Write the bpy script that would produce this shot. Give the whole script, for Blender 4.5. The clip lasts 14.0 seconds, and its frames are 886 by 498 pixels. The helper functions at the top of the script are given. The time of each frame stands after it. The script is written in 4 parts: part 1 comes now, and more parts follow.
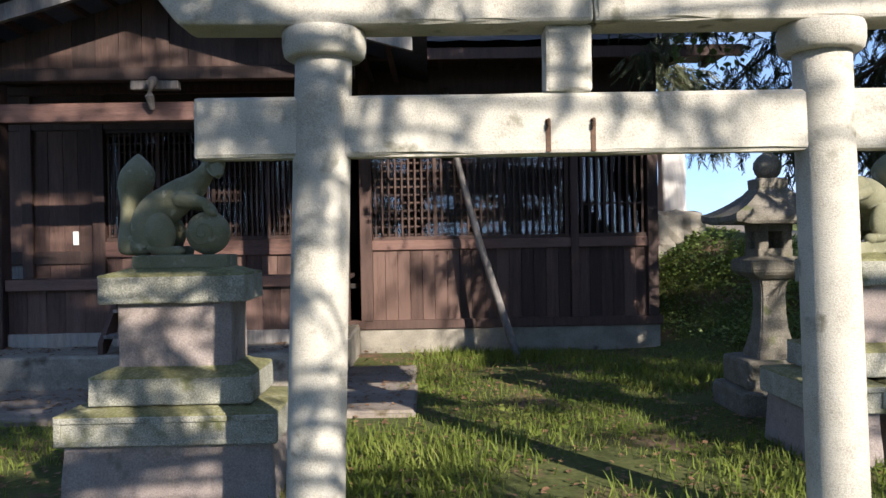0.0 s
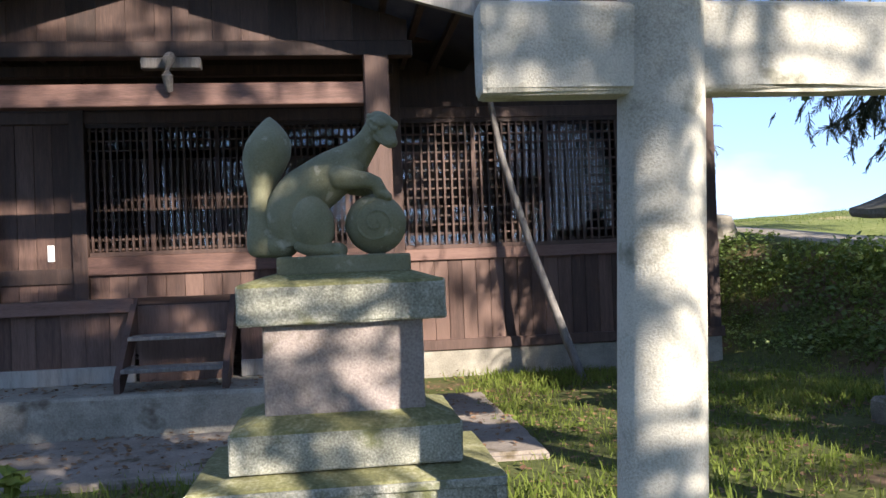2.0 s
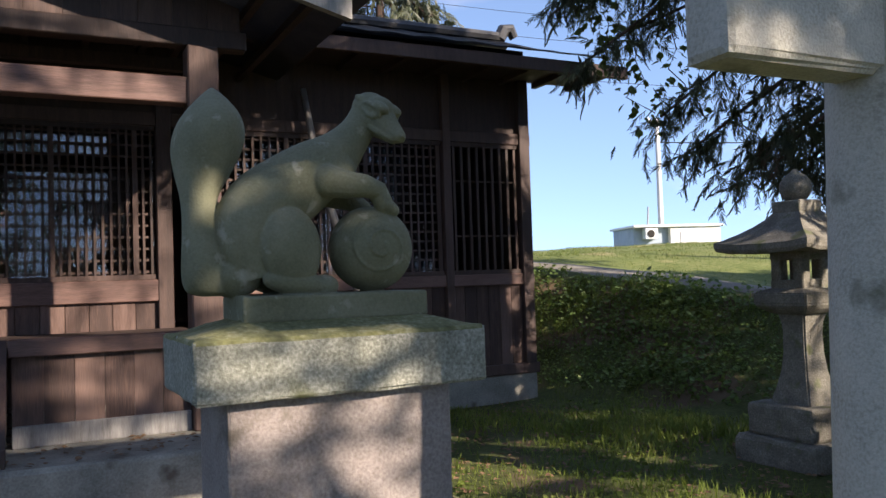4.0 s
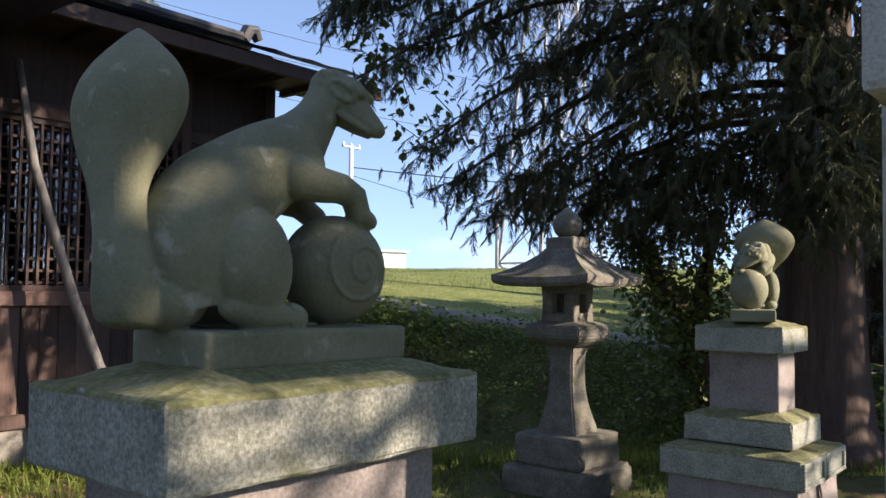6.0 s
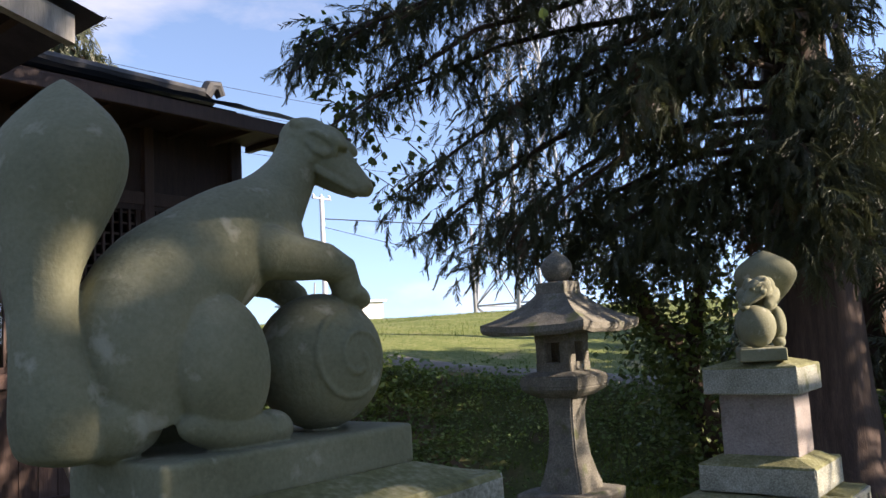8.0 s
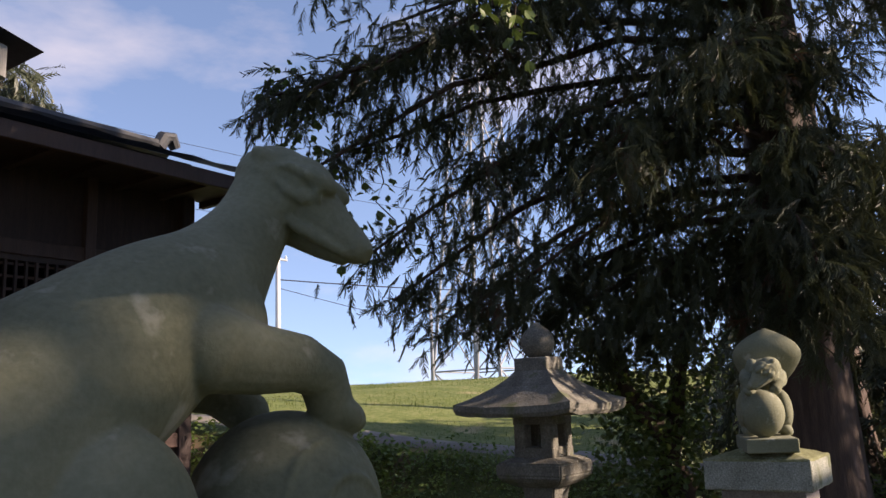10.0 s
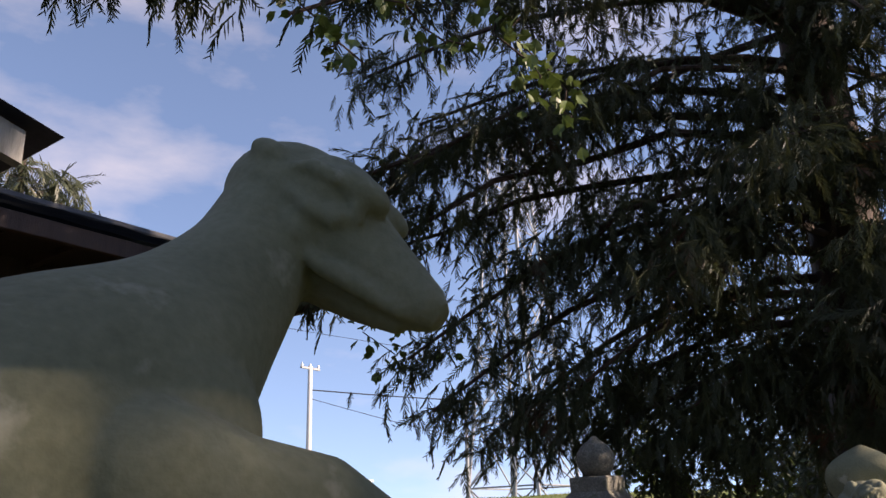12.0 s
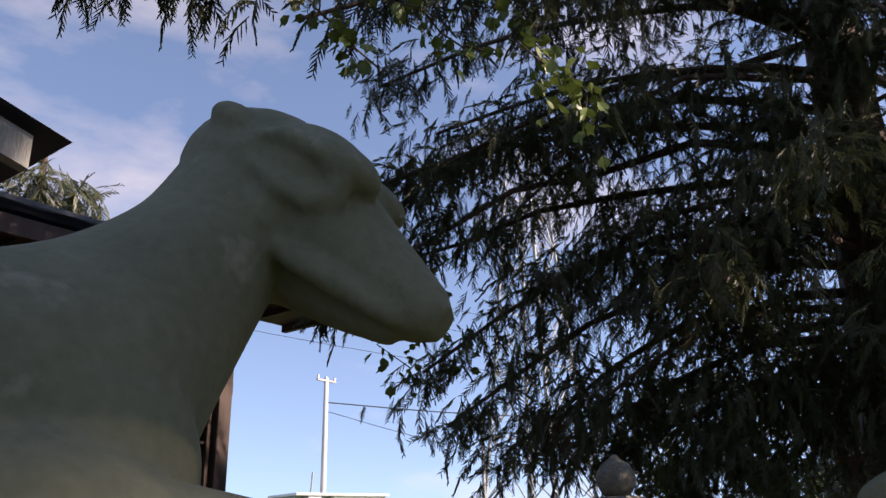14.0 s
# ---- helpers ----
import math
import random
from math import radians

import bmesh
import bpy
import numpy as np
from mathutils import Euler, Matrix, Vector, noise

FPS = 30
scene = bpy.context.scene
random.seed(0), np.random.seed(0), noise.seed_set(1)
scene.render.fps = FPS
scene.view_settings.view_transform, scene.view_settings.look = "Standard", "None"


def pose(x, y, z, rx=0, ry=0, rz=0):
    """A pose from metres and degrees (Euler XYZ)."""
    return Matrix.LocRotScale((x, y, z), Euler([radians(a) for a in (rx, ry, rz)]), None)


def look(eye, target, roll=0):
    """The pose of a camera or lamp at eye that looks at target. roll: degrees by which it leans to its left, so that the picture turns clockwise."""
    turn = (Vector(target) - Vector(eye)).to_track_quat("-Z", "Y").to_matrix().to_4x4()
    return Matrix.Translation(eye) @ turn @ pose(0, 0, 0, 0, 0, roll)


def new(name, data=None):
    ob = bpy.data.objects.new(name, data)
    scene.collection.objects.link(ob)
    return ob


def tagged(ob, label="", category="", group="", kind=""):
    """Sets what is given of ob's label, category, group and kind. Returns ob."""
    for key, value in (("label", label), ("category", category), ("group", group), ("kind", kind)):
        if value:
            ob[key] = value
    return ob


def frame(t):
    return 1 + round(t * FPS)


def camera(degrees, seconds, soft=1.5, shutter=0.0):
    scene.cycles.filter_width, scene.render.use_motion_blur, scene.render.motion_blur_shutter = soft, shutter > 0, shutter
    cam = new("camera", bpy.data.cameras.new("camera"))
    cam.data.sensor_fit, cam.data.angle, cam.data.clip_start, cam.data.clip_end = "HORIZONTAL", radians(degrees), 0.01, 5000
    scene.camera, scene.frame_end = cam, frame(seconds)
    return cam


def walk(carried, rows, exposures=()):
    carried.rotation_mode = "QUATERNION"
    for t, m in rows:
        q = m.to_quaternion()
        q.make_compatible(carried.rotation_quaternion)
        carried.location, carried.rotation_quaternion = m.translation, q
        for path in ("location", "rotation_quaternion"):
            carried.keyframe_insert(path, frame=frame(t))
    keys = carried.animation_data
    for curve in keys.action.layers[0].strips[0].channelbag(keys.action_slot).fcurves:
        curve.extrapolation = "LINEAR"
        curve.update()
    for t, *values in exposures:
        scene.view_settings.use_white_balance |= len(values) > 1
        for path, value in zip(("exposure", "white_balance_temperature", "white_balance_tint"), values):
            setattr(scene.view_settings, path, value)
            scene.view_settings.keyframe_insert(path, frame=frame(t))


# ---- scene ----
cam = camera(57, 14.0)


def eye_pose(x, y, z, yaw, pitch, roll):
    """Camera at x, y, z: turned left by yaw, up by pitch, leaning by roll, in degrees."""
    return pose(x, y, z, 0, 0, yaw) @ pose(0, 0, 0, 90 + pitch) @ pose(0, 0, 0, 0, 0, roll)


PATH = [
    (0.0, eye_pose(0.426, -4.443, 1.515, -0.89, -0.59, -1.02)),
    (0.5, eye_pose(0.003, -4.159, 1.480, -0.71, -0.58, -1.49)),
    (1.0, eye_pose(-0.404, -3.827, 1.462, -1.09, -0.29, -2.54)),
    (1.5, eye_pose(-0.805, -3.483, 1.472, -3.00, 0.11, -2.69)),
    (2.0, eye_pose(-1.076, -3.050, 1.432, -7.12, 0.57, -2.16)),
    (4.5, eye_pose(-2.010, -1.627, 1.491, -33.04, 2.55, -1.52)),
    (5.0, eye_pose(-2.110, -1.383, 1.481, -40.06, 2.78, -0.74)),
    (5.5, eye_pose(-2.124, -1.045, 1.487, -46.06, 3.07, 0.10)),
    (6.0, eye_pose(-2.253, -0.929, 1.532, -49.99, 3.21, 0.55)),
    (6.5, eye_pose(-2.348, -0.910, 1.585, -54.35, 3.15, -1.58)),
    (7.0, eye_pose(-2.240, -0.800, 1.605, -55.54, 3.95, -1.75)),
    (7.5, eye_pose(-2.123, -0.716, 1.631, -54.24, 4.72, -2.21)),
    (8.0, eye_pose(-2.035, -0.662, 1.618, -51.89, 6.26, -3.15)),
    (10.3, eye_pose(-1.636, -0.203, 1.731, -55.44, 11.39, -2.50)),
    (10.5, eye_pose(-1.607, -0.174, 1.732, -55.18, 12.16, -2.50)),
    (11.0, eye_pose(-1.528, -0.103, 1.727, -53.30, 14.86, -2.00)),
    (11.5, eye_pose(-1.432, -0.013, 1.746, -53.05, 16.66, -2.00)),
    (12.0, eye_pose(-1.346, 0.071, 1.768, -53.06, 18.39, -1.80)),
    (12.5, eye_pose(-1.289, 0.125, 1.787, -49.80, 19.51, -1.50)),
    (13.0, eye_pose(-1.262, 0.141, 1.793, -48.58, 19.69, -1.30)),
    (13.5, eye_pose(-1.235, 0.157, 1.799, -48.28, 19.68, -1.20)),
    (14.0, eye_pose(-1.234, 0.144, 1.796, -51.77, 19.34, -1.00)),
]
walk(cam, PATH, [(0.0, 1.25, 7000, 15), (1.5, 1.75, 7000, 15), (2.2, 1.75, 7200, 15), (4.5, 1.35, 7500, 18), (8.0, 1.6, 7900, 19), (10.5, 1.14, 8100, 24), (14.0, 1.16, 8100, 24)])

# ---- sky, sun, exposure ----
SUN = Vector((0.53, -0.85, 0.455)).normalized()
world = bpy.data.worlds.new("sky")
scene.world = world
world.use_nodes = True
sky = world.node_tree.nodes.new("ShaderNodeTexSky")
sky.sky_type = "NISHITA"
sky.sun_disc = False
sky.sun_elevation = math.asin(SUN.z)
sky.air_density, sky.dust_density, sky.ozone_density = 1.0, 0.05, 3.0
sky.altitude = 1500
sky.sun_rotation = math.atan2(SUN.x, SUN.y)
wn, wl = world.node_tree.nodes, world.node_tree.links
w_co = wn.new("ShaderNodeTexCoord")
w_map = wn.new("ShaderNodeMapping")
w_map.inputs["Scale"].default_value = (1.0, 1.0, 2.6)
w_noise = wn.new("ShaderNodeTexNoise")
w_noise.inputs["Scale"].default_value, w_noise.inputs["Detail"].default_value, w_noise.inputs["Roughness"].default_value = 2.6, 7, 0.55
w_range = wn.new("ShaderNodeMapRange")
w_range.inputs[1].default_value, w_range.inputs[2].default_value, w_range.inputs[4].default_value = 0.50, 0.78, 0.55
w_mix = wn.new("ShaderNodeMix")
w_mix.data_type = "RGBA"
w_mix.inputs[7].default_value = (3.6, 3.5, 3.7, 1)
w_lift = wn.new("ShaderNodeVectorMath")
w_lift.operation = "ADD"
w_lift.inputs[1].default_value = (0, 0, 0.17)
wl.new(w_co.outputs["Generated"], w_lift.inputs[0])
wl.new(w_lift.outputs[0], sky.inputs[0])
wl.new(w_co.outputs["Generated"], w_map.inputs[0])
wl.new(w_map.outputs[0], w_noise.inputs["Vector"])
wl.new(w_noise.outputs["Fac"], w_range.inputs[0])
wl.new(w_range.outputs[0], w_mix.inputs[0])
wl.new(sky.outputs[0], w_mix.inputs[6])
wl.new(w_mix.outputs[2], wn["Background"].inputs[0])
world.node_tree.nodes["Background"].inputs[1].default_value = 0.15
sun_data = bpy.data.lights.new("sun", "SUN")
sun_data.energy, sun_data.angle, sun_data.color = 4.2, radians(0.53), (1, 0.95, 0.87)
sun = new("sun", sun_data)
sun.matrix_world = look((0, 0, 20), Vector((0, 0, 20)) - SUN)

# ---- materials ----


def material(name, colours, scale=6.0, rough=0.8, bump=0.3, fine=60.0, stretch=(1, 1, 1), metal=0.0, spots=None, vary=0.0, grain=0.35, back=0.0):
    """Two scales of noise over a colour ramp, with grain in the relief. spots: (colour, scale, threshold). vary: change from object to object."""
    m = bpy.data.materials.new(name)
    m.use_nodes = True
    nt = m.node_tree
    n, li = nt.nodes, nt.links
    bsdf = n["Principled BSDF"]
    co = n.new("ShaderNodeTexCoord")
    mp = n.new("ShaderNodeMapping")
    mp.inputs["Scale"].default_value = stretch
    geo = n.new("ShaderNodeNewGeometry")
    li.new(geo.outputs["Position"], mp.inputs["Vector"])
    big = n.new("ShaderNodeTexNoise")
    big.inputs["Scale"].default_value, big.inputs["Detail"].default_value, big.inputs["Roughness"].default_value = scale, 6, 0.65
    small = n.new("ShaderNodeTexNoise")
    small.inputs["Scale"].default_value, small.inputs["Detail"].default_value = fine, 4
    for t in (big, small):
        li.new(mp.outputs[0], t.inputs["Vector"])
    mix = n.new("ShaderNodeMix")
    mix.inputs[0].default_value = grain
    li.new(big.outputs["Fac"], mix.inputs[2])
    li.new(small.outputs["Fac"], mix.inputs[3])
    fac = mix.outputs[0]
    if vary:
        info = n.new("ShaderNodeObjectInfo")
        ad = n.new("ShaderNodeMath")
        ad.operation = "MULTIPLY_ADD"
        ad.inputs[1].default_value = vary
        sub = n.new("ShaderNodeMath")
        sub.operation = "SUBTRACT"
        sub.inputs[1].default_value = 0.5
        li.new(info.outputs["Random"], sub.inputs[0])
        li.new(sub.outputs[0], ad.inputs[0])
        li.new(fac, ad.inputs[2])
        fac = ad.outputs[0]
    ramp = n.new("ShaderNodeValToRGB")
    li.new(fac, ramp.inputs[0])
    el = ramp.color_ramp.elements
    while len(el) < len(colours):
        el.new(0.5)
    for i, c in enumerate(colours):
        el[i].position = 0.3 + 0.4 * i / max(1, len(colours) - 1)
        el[i].color = (*c, 1)
    col = ramp.outputs[0]
    if spots:
        sc, ss, th = spots
        sp = n.new("ShaderNodeTexNoise")
        sp.inputs["Scale"].default_value, sp.inputs["Detail"].default_value = ss, 5
        li.new(geo.outputs["Position"], sp.inputs["Vector"])
        st = n.new("ShaderNodeMapRange")
        st.inputs[1].default_value, st.inputs[2].default_value = th, th + 0.1
        li.new(sp.outputs["Fac"], st.inputs[0])
        mm = n.new("ShaderNodeMix")
        mm.data_type = "RGBA"
        li.new(st.outputs[0], mm.inputs[0])
        li.new(col, mm.inputs[6])
        mm.inputs[7].default_value = (*sc, 1)
        col = mm.outputs[2]
    li.new(col, bsdf.inputs["Base Color"])
    bsdf.inputs["Roughness"].default_value = rough
    bsdf.inputs["Metallic"].default_value = metal
    if bump:
        bp = n.new("ShaderNodeBump")
        bp.inputs["Strength"].default_value, bp.inputs["Distance"].default_value = bump, 0.01
        li.new(mix.outputs[0], bp.inputs["Height"])
        li.new(bp.outputs[0], bsdf.inputs["Normal"])
    if back:
        tr = n.new("ShaderNodeBsdfTranslucent")
        li.new(col, tr.inputs["Color"])
        ms = n.new("ShaderNodeMixShader")
        ms.inputs[0].default_value = back
        li.new(bsdf.outputs[0], ms.inputs[1])
        li.new(tr.outputs[0], ms.inputs[2])
        li.new(ms.outputs[0], n["Material Output"].inputs[0])
    return m


TORII = material("weathered_granite", [(0.24, 0.23, 0.195), (0.41, 0.40, 0.35), (0.52, 0.50, 0.44)], 5, 0.85, 0.5, 130, grain=0.5, spots=((0.17, 0.17, 0.13), 6, 0.60))
STATUE = material("mossy_tuff", [(0.108, 0.112, 0.066), (0.178, 0.180, 0.114), (0.245, 0.240, 0.165)], 4, 0.92, 0.35, 120, grain=0.28, spots=((0.31, 0.305, 0.235), 15, 0.60))
PED = material("lichen_granite", [(0.10, 0.105, 0.08), (0.25, 0.255, 0.21), (0.46, 0.455, 0.40)], 7, 0.92, 0.7, 110, grain=0.6, spots=((0.10, 0.11, 0.05), 5, 0.60))
DIE = material("pink_grey_stone", [(0.14, 0.115, 0.105), (0.24, 0.205, 0.19), (0.33, 0.29, 0.27)], 6, 0.88, 0.5, 100, grain=0.55, spots=((0.13, 0.11, 0.09), 7, 0.63))
MOSS = material("mossy_top", [(0.06, 0.062, 0.028), (0.16, 0.16, 0.068), (0.34, 0.33, 0.22)], 6, 0.95, 0.9, 60, grain=0.4)
LANT = material("old_lantern_stone", [(0.07, 0.065, 0.05), (0.14, 0.13, 0.105), (0.27, 0.25, 0.21)], 8, 0.92, 0.7, 80, grain=0.5, spots=((0.09, 0.10, 0.045), 6, 0.58))
WOOD = material("dark_cedar_wood", [(0.026, 0.014, 0.011), (0.050, 0.027, 0.021), (0.080, 0.045, 0.035)], 5, 0.7, 0.4, 40, stretch=(4, 4, 0.35), vary=0.35)
BOARD = material("brown_boards", [(0.042, 0.022, 0.017), (0.082, 0.045, 0.035), (0.128, 0.076, 0.060)], 5, 0.75, 0.4, 40, stretch=(4, 4, 0.3), vary=0.45)
BEAM = material("reddish_beam", [(0.07, 0.035, 0.027), (0.12, 0.063, 0.05), (0.17, 0.095, 0.075)], 5, 0.65, 0.4, 40, stretch=(0.4, 4, 4), vary=0.25)
GREYWOOD = material("grey_weathered_wood", [(0.10, 0.09, 0.085), (0.19, 0.18, 0.17), (0.28, 0.27, 0.25)], 6, 0.8, 0.4, 50, stretch=(4, 4, 0.4), vary=0.3)
CONC = material("stained_concrete", [(0.13, 0.12, 0.10), (0.24, 0.225, 0.19), (0.36, 0.34, 0.29)], 3, 0.9, 0.4, 70, spots=((0.12, 0.10, 0.08), 4, 0.60))
PAVE = material("worn_paving", [(0.14, 0.12, 0.10), (0.23, 0.20, 0.17), (0.32, 0.285, 0.25)], 3, 0.9, 0.4, 70, spots=((0.10, 0.08, 0.05), 5, 0.60))
ROOF = material("dark_roof_tile", [(0.015, 0.016, 0.018), (0.03, 0.031, 0.034), (0.055, 0.056, 0.06)], 6, 0.55, 0.3, 50)
SOIL = material("grassy_soil", [(0.042, 0.05, 0.02), (0.08, 0.095, 0.034), (0.14, 0.14, 0.06)], 1.8, 0.95, 0.9, 25, grain=0.45, spots=((0.15, 0.105, 0.07), 1.1, 0.55))
ROAD = material("gravel_road", [(0.15, 0.135, 0.11), (0.22, 0.20, 0.17), (0.30, 0.275, 0.235)], 1.5, 0.95, 0.6, 40)
GRASS = material("grass_blades", [(0.07, 0.105, 0.02), (0.15, 0.20, 0.042), (0.30, 0.32, 0.10)], 1.3, 0.6, 0, 20, back=0.4)
HILLGRASS = material("sunny_hill_grass", [(0.07, 0.105, 0.028), (0.14, 0.185, 0.055), (0.27, 0.275, 0.11)], 0.9, 0.7, 0, 7, grain=0.5, back=0.4)
IVYBANK = material("bank_leaves", [(0.065, 0.105, 0.025), (0.13, 0.20, 0.045), (0.24, 0.31, 0.085)], 1.6, 0.5, 0, 20, back=0.35)
NEEDLE = material("cedar_needles", [(0.030, 0.035, 0.017), (0.056, 0.066, 0.029), (0.100, 0.110, 0.045)], 1.3, 0.5, 0, 12, spots=((0.10, 0.04, 0.02), 1.7, 0.63), back=0.2)
VINE = material("vine_leaves", [(0.05, 0.08, 0.018), (0.09, 0.135, 0.03), (0.15, 0.19, 0.05)], 3, 0.45, 0, 12, back=0.2)
BARK = material("cedar_bark", [(0.030, 0.018, 0.013), (0.065, 0.039, 0.029), (0.115, 0.072, 0.055)], 4, 0.9, 0.9, 30, stretch=(5, 5, 0.4))
WHITE = material("white_painted_metal", [(0.62, 0.63, 0.64), (0.72, 0.73, 0.74), (0.78, 0.79, 0.80)], 2, 0.5, 0.05, 30)
BLUEGREY = material("shaded_blue_grey_metal", [(0.20, 0.25, 0.30), (0.28, 0.34, 0.40), (0.34, 0.40, 0.46)], 2, 0.5, 0.05, 30)
POLEC = material("pole_concrete", [(0.45, 0.44, 0.42), (0.55, 0.54, 0.52), (0.62, 0.61, 0.59)], 3, 0.8, 0.1, 40)
STEEL = material("galvanised_steel", [(0.20, 0.21, 0.22), (0.27, 0.28, 0.29), (0.34, 0.35, 0.36)], 4, 0.6, 0.05, 40, metal=0.15)
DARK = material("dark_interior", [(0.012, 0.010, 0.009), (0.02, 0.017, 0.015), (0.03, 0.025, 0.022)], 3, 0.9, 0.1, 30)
RUST = material("rusty_iron", [(0.05, 0.03, 0.02), (0.10, 0.055, 0.035), (0.16, 0.09, 0.05)], 20, 0.8, 0.4, 90)
LITTER = material("dead_leaves", [(0.09, 0.045, 0.025), (0.17, 0.095, 0.05), (0.27, 0.17, 0.09)], 9, 0.8, 0, 20)
CABLE = material("black_cable", [(0.02, 0.02, 0.022), (0.03, 0.03, 0.033), (0.04, 0.04, 0.043)], 5, 0.6, 0, 20)
for dusty in (ROAD, SOIL, PAVE, CONC, GRASS, HILLGRASS):
    dusty.node_tree.nodes["Principled BSDF"].inputs["Specular IOR Level"].default_value = 0.1
GLASS = bpy.data.materials.new("window_glass")
GLASS.use_nodes = True
g_b = GLASS.node_tree.nodes["Principled BSDF"]
g_b.inputs["Base Color"].default_value = (0.85, 0.9, 0.9, 1)
g_b.inputs["Roughness"].default_value = 0.03
g_b.inputs["Transmission Weight"].default_value = 1.0
g_b.inputs["IOR"].default_value = 1.5

# ---- builders ----


def mesh_object(name, bm, mat, smooth=False):
    me = bpy.data.meshes.new(name)
    bm.to_mesh(me)
    bm.free()
    me.materials.append(mat)
    if smooth:
        for p in me.polygons:
            p.use_smooth = True
    return new(name, me)


def part(name, bm, mat, parent, label="", smooth=False):
    ob = mesh_object(name, bm, mat, smooth)
    ob.parent = parent
    if label:
        ob["label"] = label
    return ob


def thing(name, label, category, group="", kind="", at=(0, 0, 0)):
    ob = new(name)
    ob.location = at
    ob.empty_display_size = 0.2
    return tagged(ob, label, category, group, kind)


def box(x0, x1, y0, y1, z0, z1, bev=0.0, bm=None):
    b = bmesh.new()
    bmesh.ops.create_cube(b, size=1, matrix=Matrix.LocRotScale(((x0 + x1) / 2, (y0 + y1) / 2, (z0 + z1) / 2), None, (x1 - x0, y1 - y0, z1 - z0)))
    if bev:
        bmesh.ops.bevel(b, geom=b.edges[:], offset=bev, segments=1, affect="EDGES")
    if bm is None:
        return b
    me = bpy.data.meshes.new("tmp")
    b.to_mesh(me)
    bm.from_mesh(me)
    bpy.data.meshes.remove(me)
    b.free()
    return bm


def worn_block(lo, hi, bev=0.02, rough=0.006, cuts=7, batter=0.0, top_inset=0.0, top_rise=0.0, seed=0):
    """A hewn stone: rounded edges, uneven faces; batter widens the foot; top_rise is a sloped top that ends top_inset inside."""
    b = bmesh.new()
    bmesh.ops.create_cube(b, size=1)
    bmesh.ops.subdivide_edges(b, edges=b.edges[:], cuts=cuts, use_grid_fill=True)
    lo, hi = Vector(lo), Vector(hi)
    size = hi - lo
    mid = (lo + hi) / 2
    ring = 0.5 - 1 / (cuts + 1)
    for v in b.verts:
        u = v.co.copy()
        p = Vector((mid.x + u.x * size.x, mid.y + u.y * size.y, mid.z + u.z * size.z))
        # the outermost grid lines lie along the edges, so that the arrises stay crisp
        for i in range(3):
            if abs(abs(u[i]) - ring) < 0.01:
                p[i] = lo[i] + bev if u[i] < 0 else hi[i] - bev
        near = sorted(min(p[i] - lo[i], hi[i] - p[i]) for i in range(3))
        if near[1] < 0.0005:
            chip = max(0, noise.noise(p * 14 + Vector((seed, 0, 0))) - 0.1)
            for i in range(3):
                if min(p[i] - lo[i], hi[i] - p[i]) < 0.0005:
                    p[i] += math.copysign(bev * (0.3 + 1.1 * chip), mid[i] - p[i])
        if batter:
            f = (hi.z - p.z) / size.z
            p.x += math.copysign(batter * f, u.x) if abs(u.x) > 0.49 else 2 * u.x * batter * f
            p.y += math.copysign(batter * f, u.y) if abs(u.y) > 0.49 else 2 * u.y * batter * f
        if top_rise and u.z > 0.49:
            e = min(p.x - lo.x, hi.x - p.x, p.y - lo.y, hi.y - p.y) / top_inset
            p.z += top_rise * min(1, max(0, e))
        q = p * 9 + Vector((seed * 3.7, seed * 1.3, 0))
        p += Vector((noise.noise(q), noise.noise(q + Vector((9, 2, 5))), noise.noise(q + Vector((3, 7, 1))))) * rough
        v.co = p
    return b


def tube(path, radii, sides=10, bm=None, flat=1.0, cap=True, ref=None):
    """A tube along path with the radius at each point."""
    b = bm or bmesh.new()
    pts = [Vector(p) for p in path]
    rings = []
    for i, p in enumerate(pts):
        d = (pts[min(i + 1, len(pts) - 1)] - pts[max(i - 1, 0)]).normalized()
        a = d.cross(Vector(ref) if ref else Vector((0, 0, 1)) if abs(d.z) < 0.9 else Vector((0, 1, 0))).normalized()
        c = d.cross(a)
        r = radii[i] if hasattr(radii, "__len__") else radii
        rings.append([b.verts.new(p + (a * math.cos(2 * math.pi * k / sides) * r + c * math.sin(2 * math.pi * k / sides) * r * flat)) for k in range(sides)])
    for r0, r1 in zip(rings, rings[1:]):
        for k in range(sides):
            b.faces.new((r0[k], r0[(k + 1) % sides], r1[(k + 1) % sides], r1[k]))
    if cap:
        b.faces.new(rings[0][::-1])
        b.faces.new(rings[-1])
    bmesh.ops.recalc_face_normals(b, faces=b.faces[:])
    return b


def lathe(profile, sides=24, centre=(0, 0), square=False, bm=None):
    """Turns (radius, z) about a vertical axis; square: four straight sides."""
    b = bm or bmesh.new()
    n = 4 if square else sides
    rings = []
    for r, z in profile:
        rr = r * math.sqrt(2) if square else r
        off = math.pi / 4 if square else 0
        rings.append([b.verts.new((centre[0] + rr * math.cos(off + 2 * math.pi * k / n), centre[1] + rr * math.sin(off + 2 * math.pi * k / n), z)) for k in range(n)])
    for r0, r1 in zip(rings, rings[1:]):
        for k in range(n):
            b.faces.new((r0[k], r0[(k + 1) % n], r1[(k + 1) % n], r1[k]))
    b.faces.new(rings[0][::-1])
    b.faces.new(rings[-1])
    return b


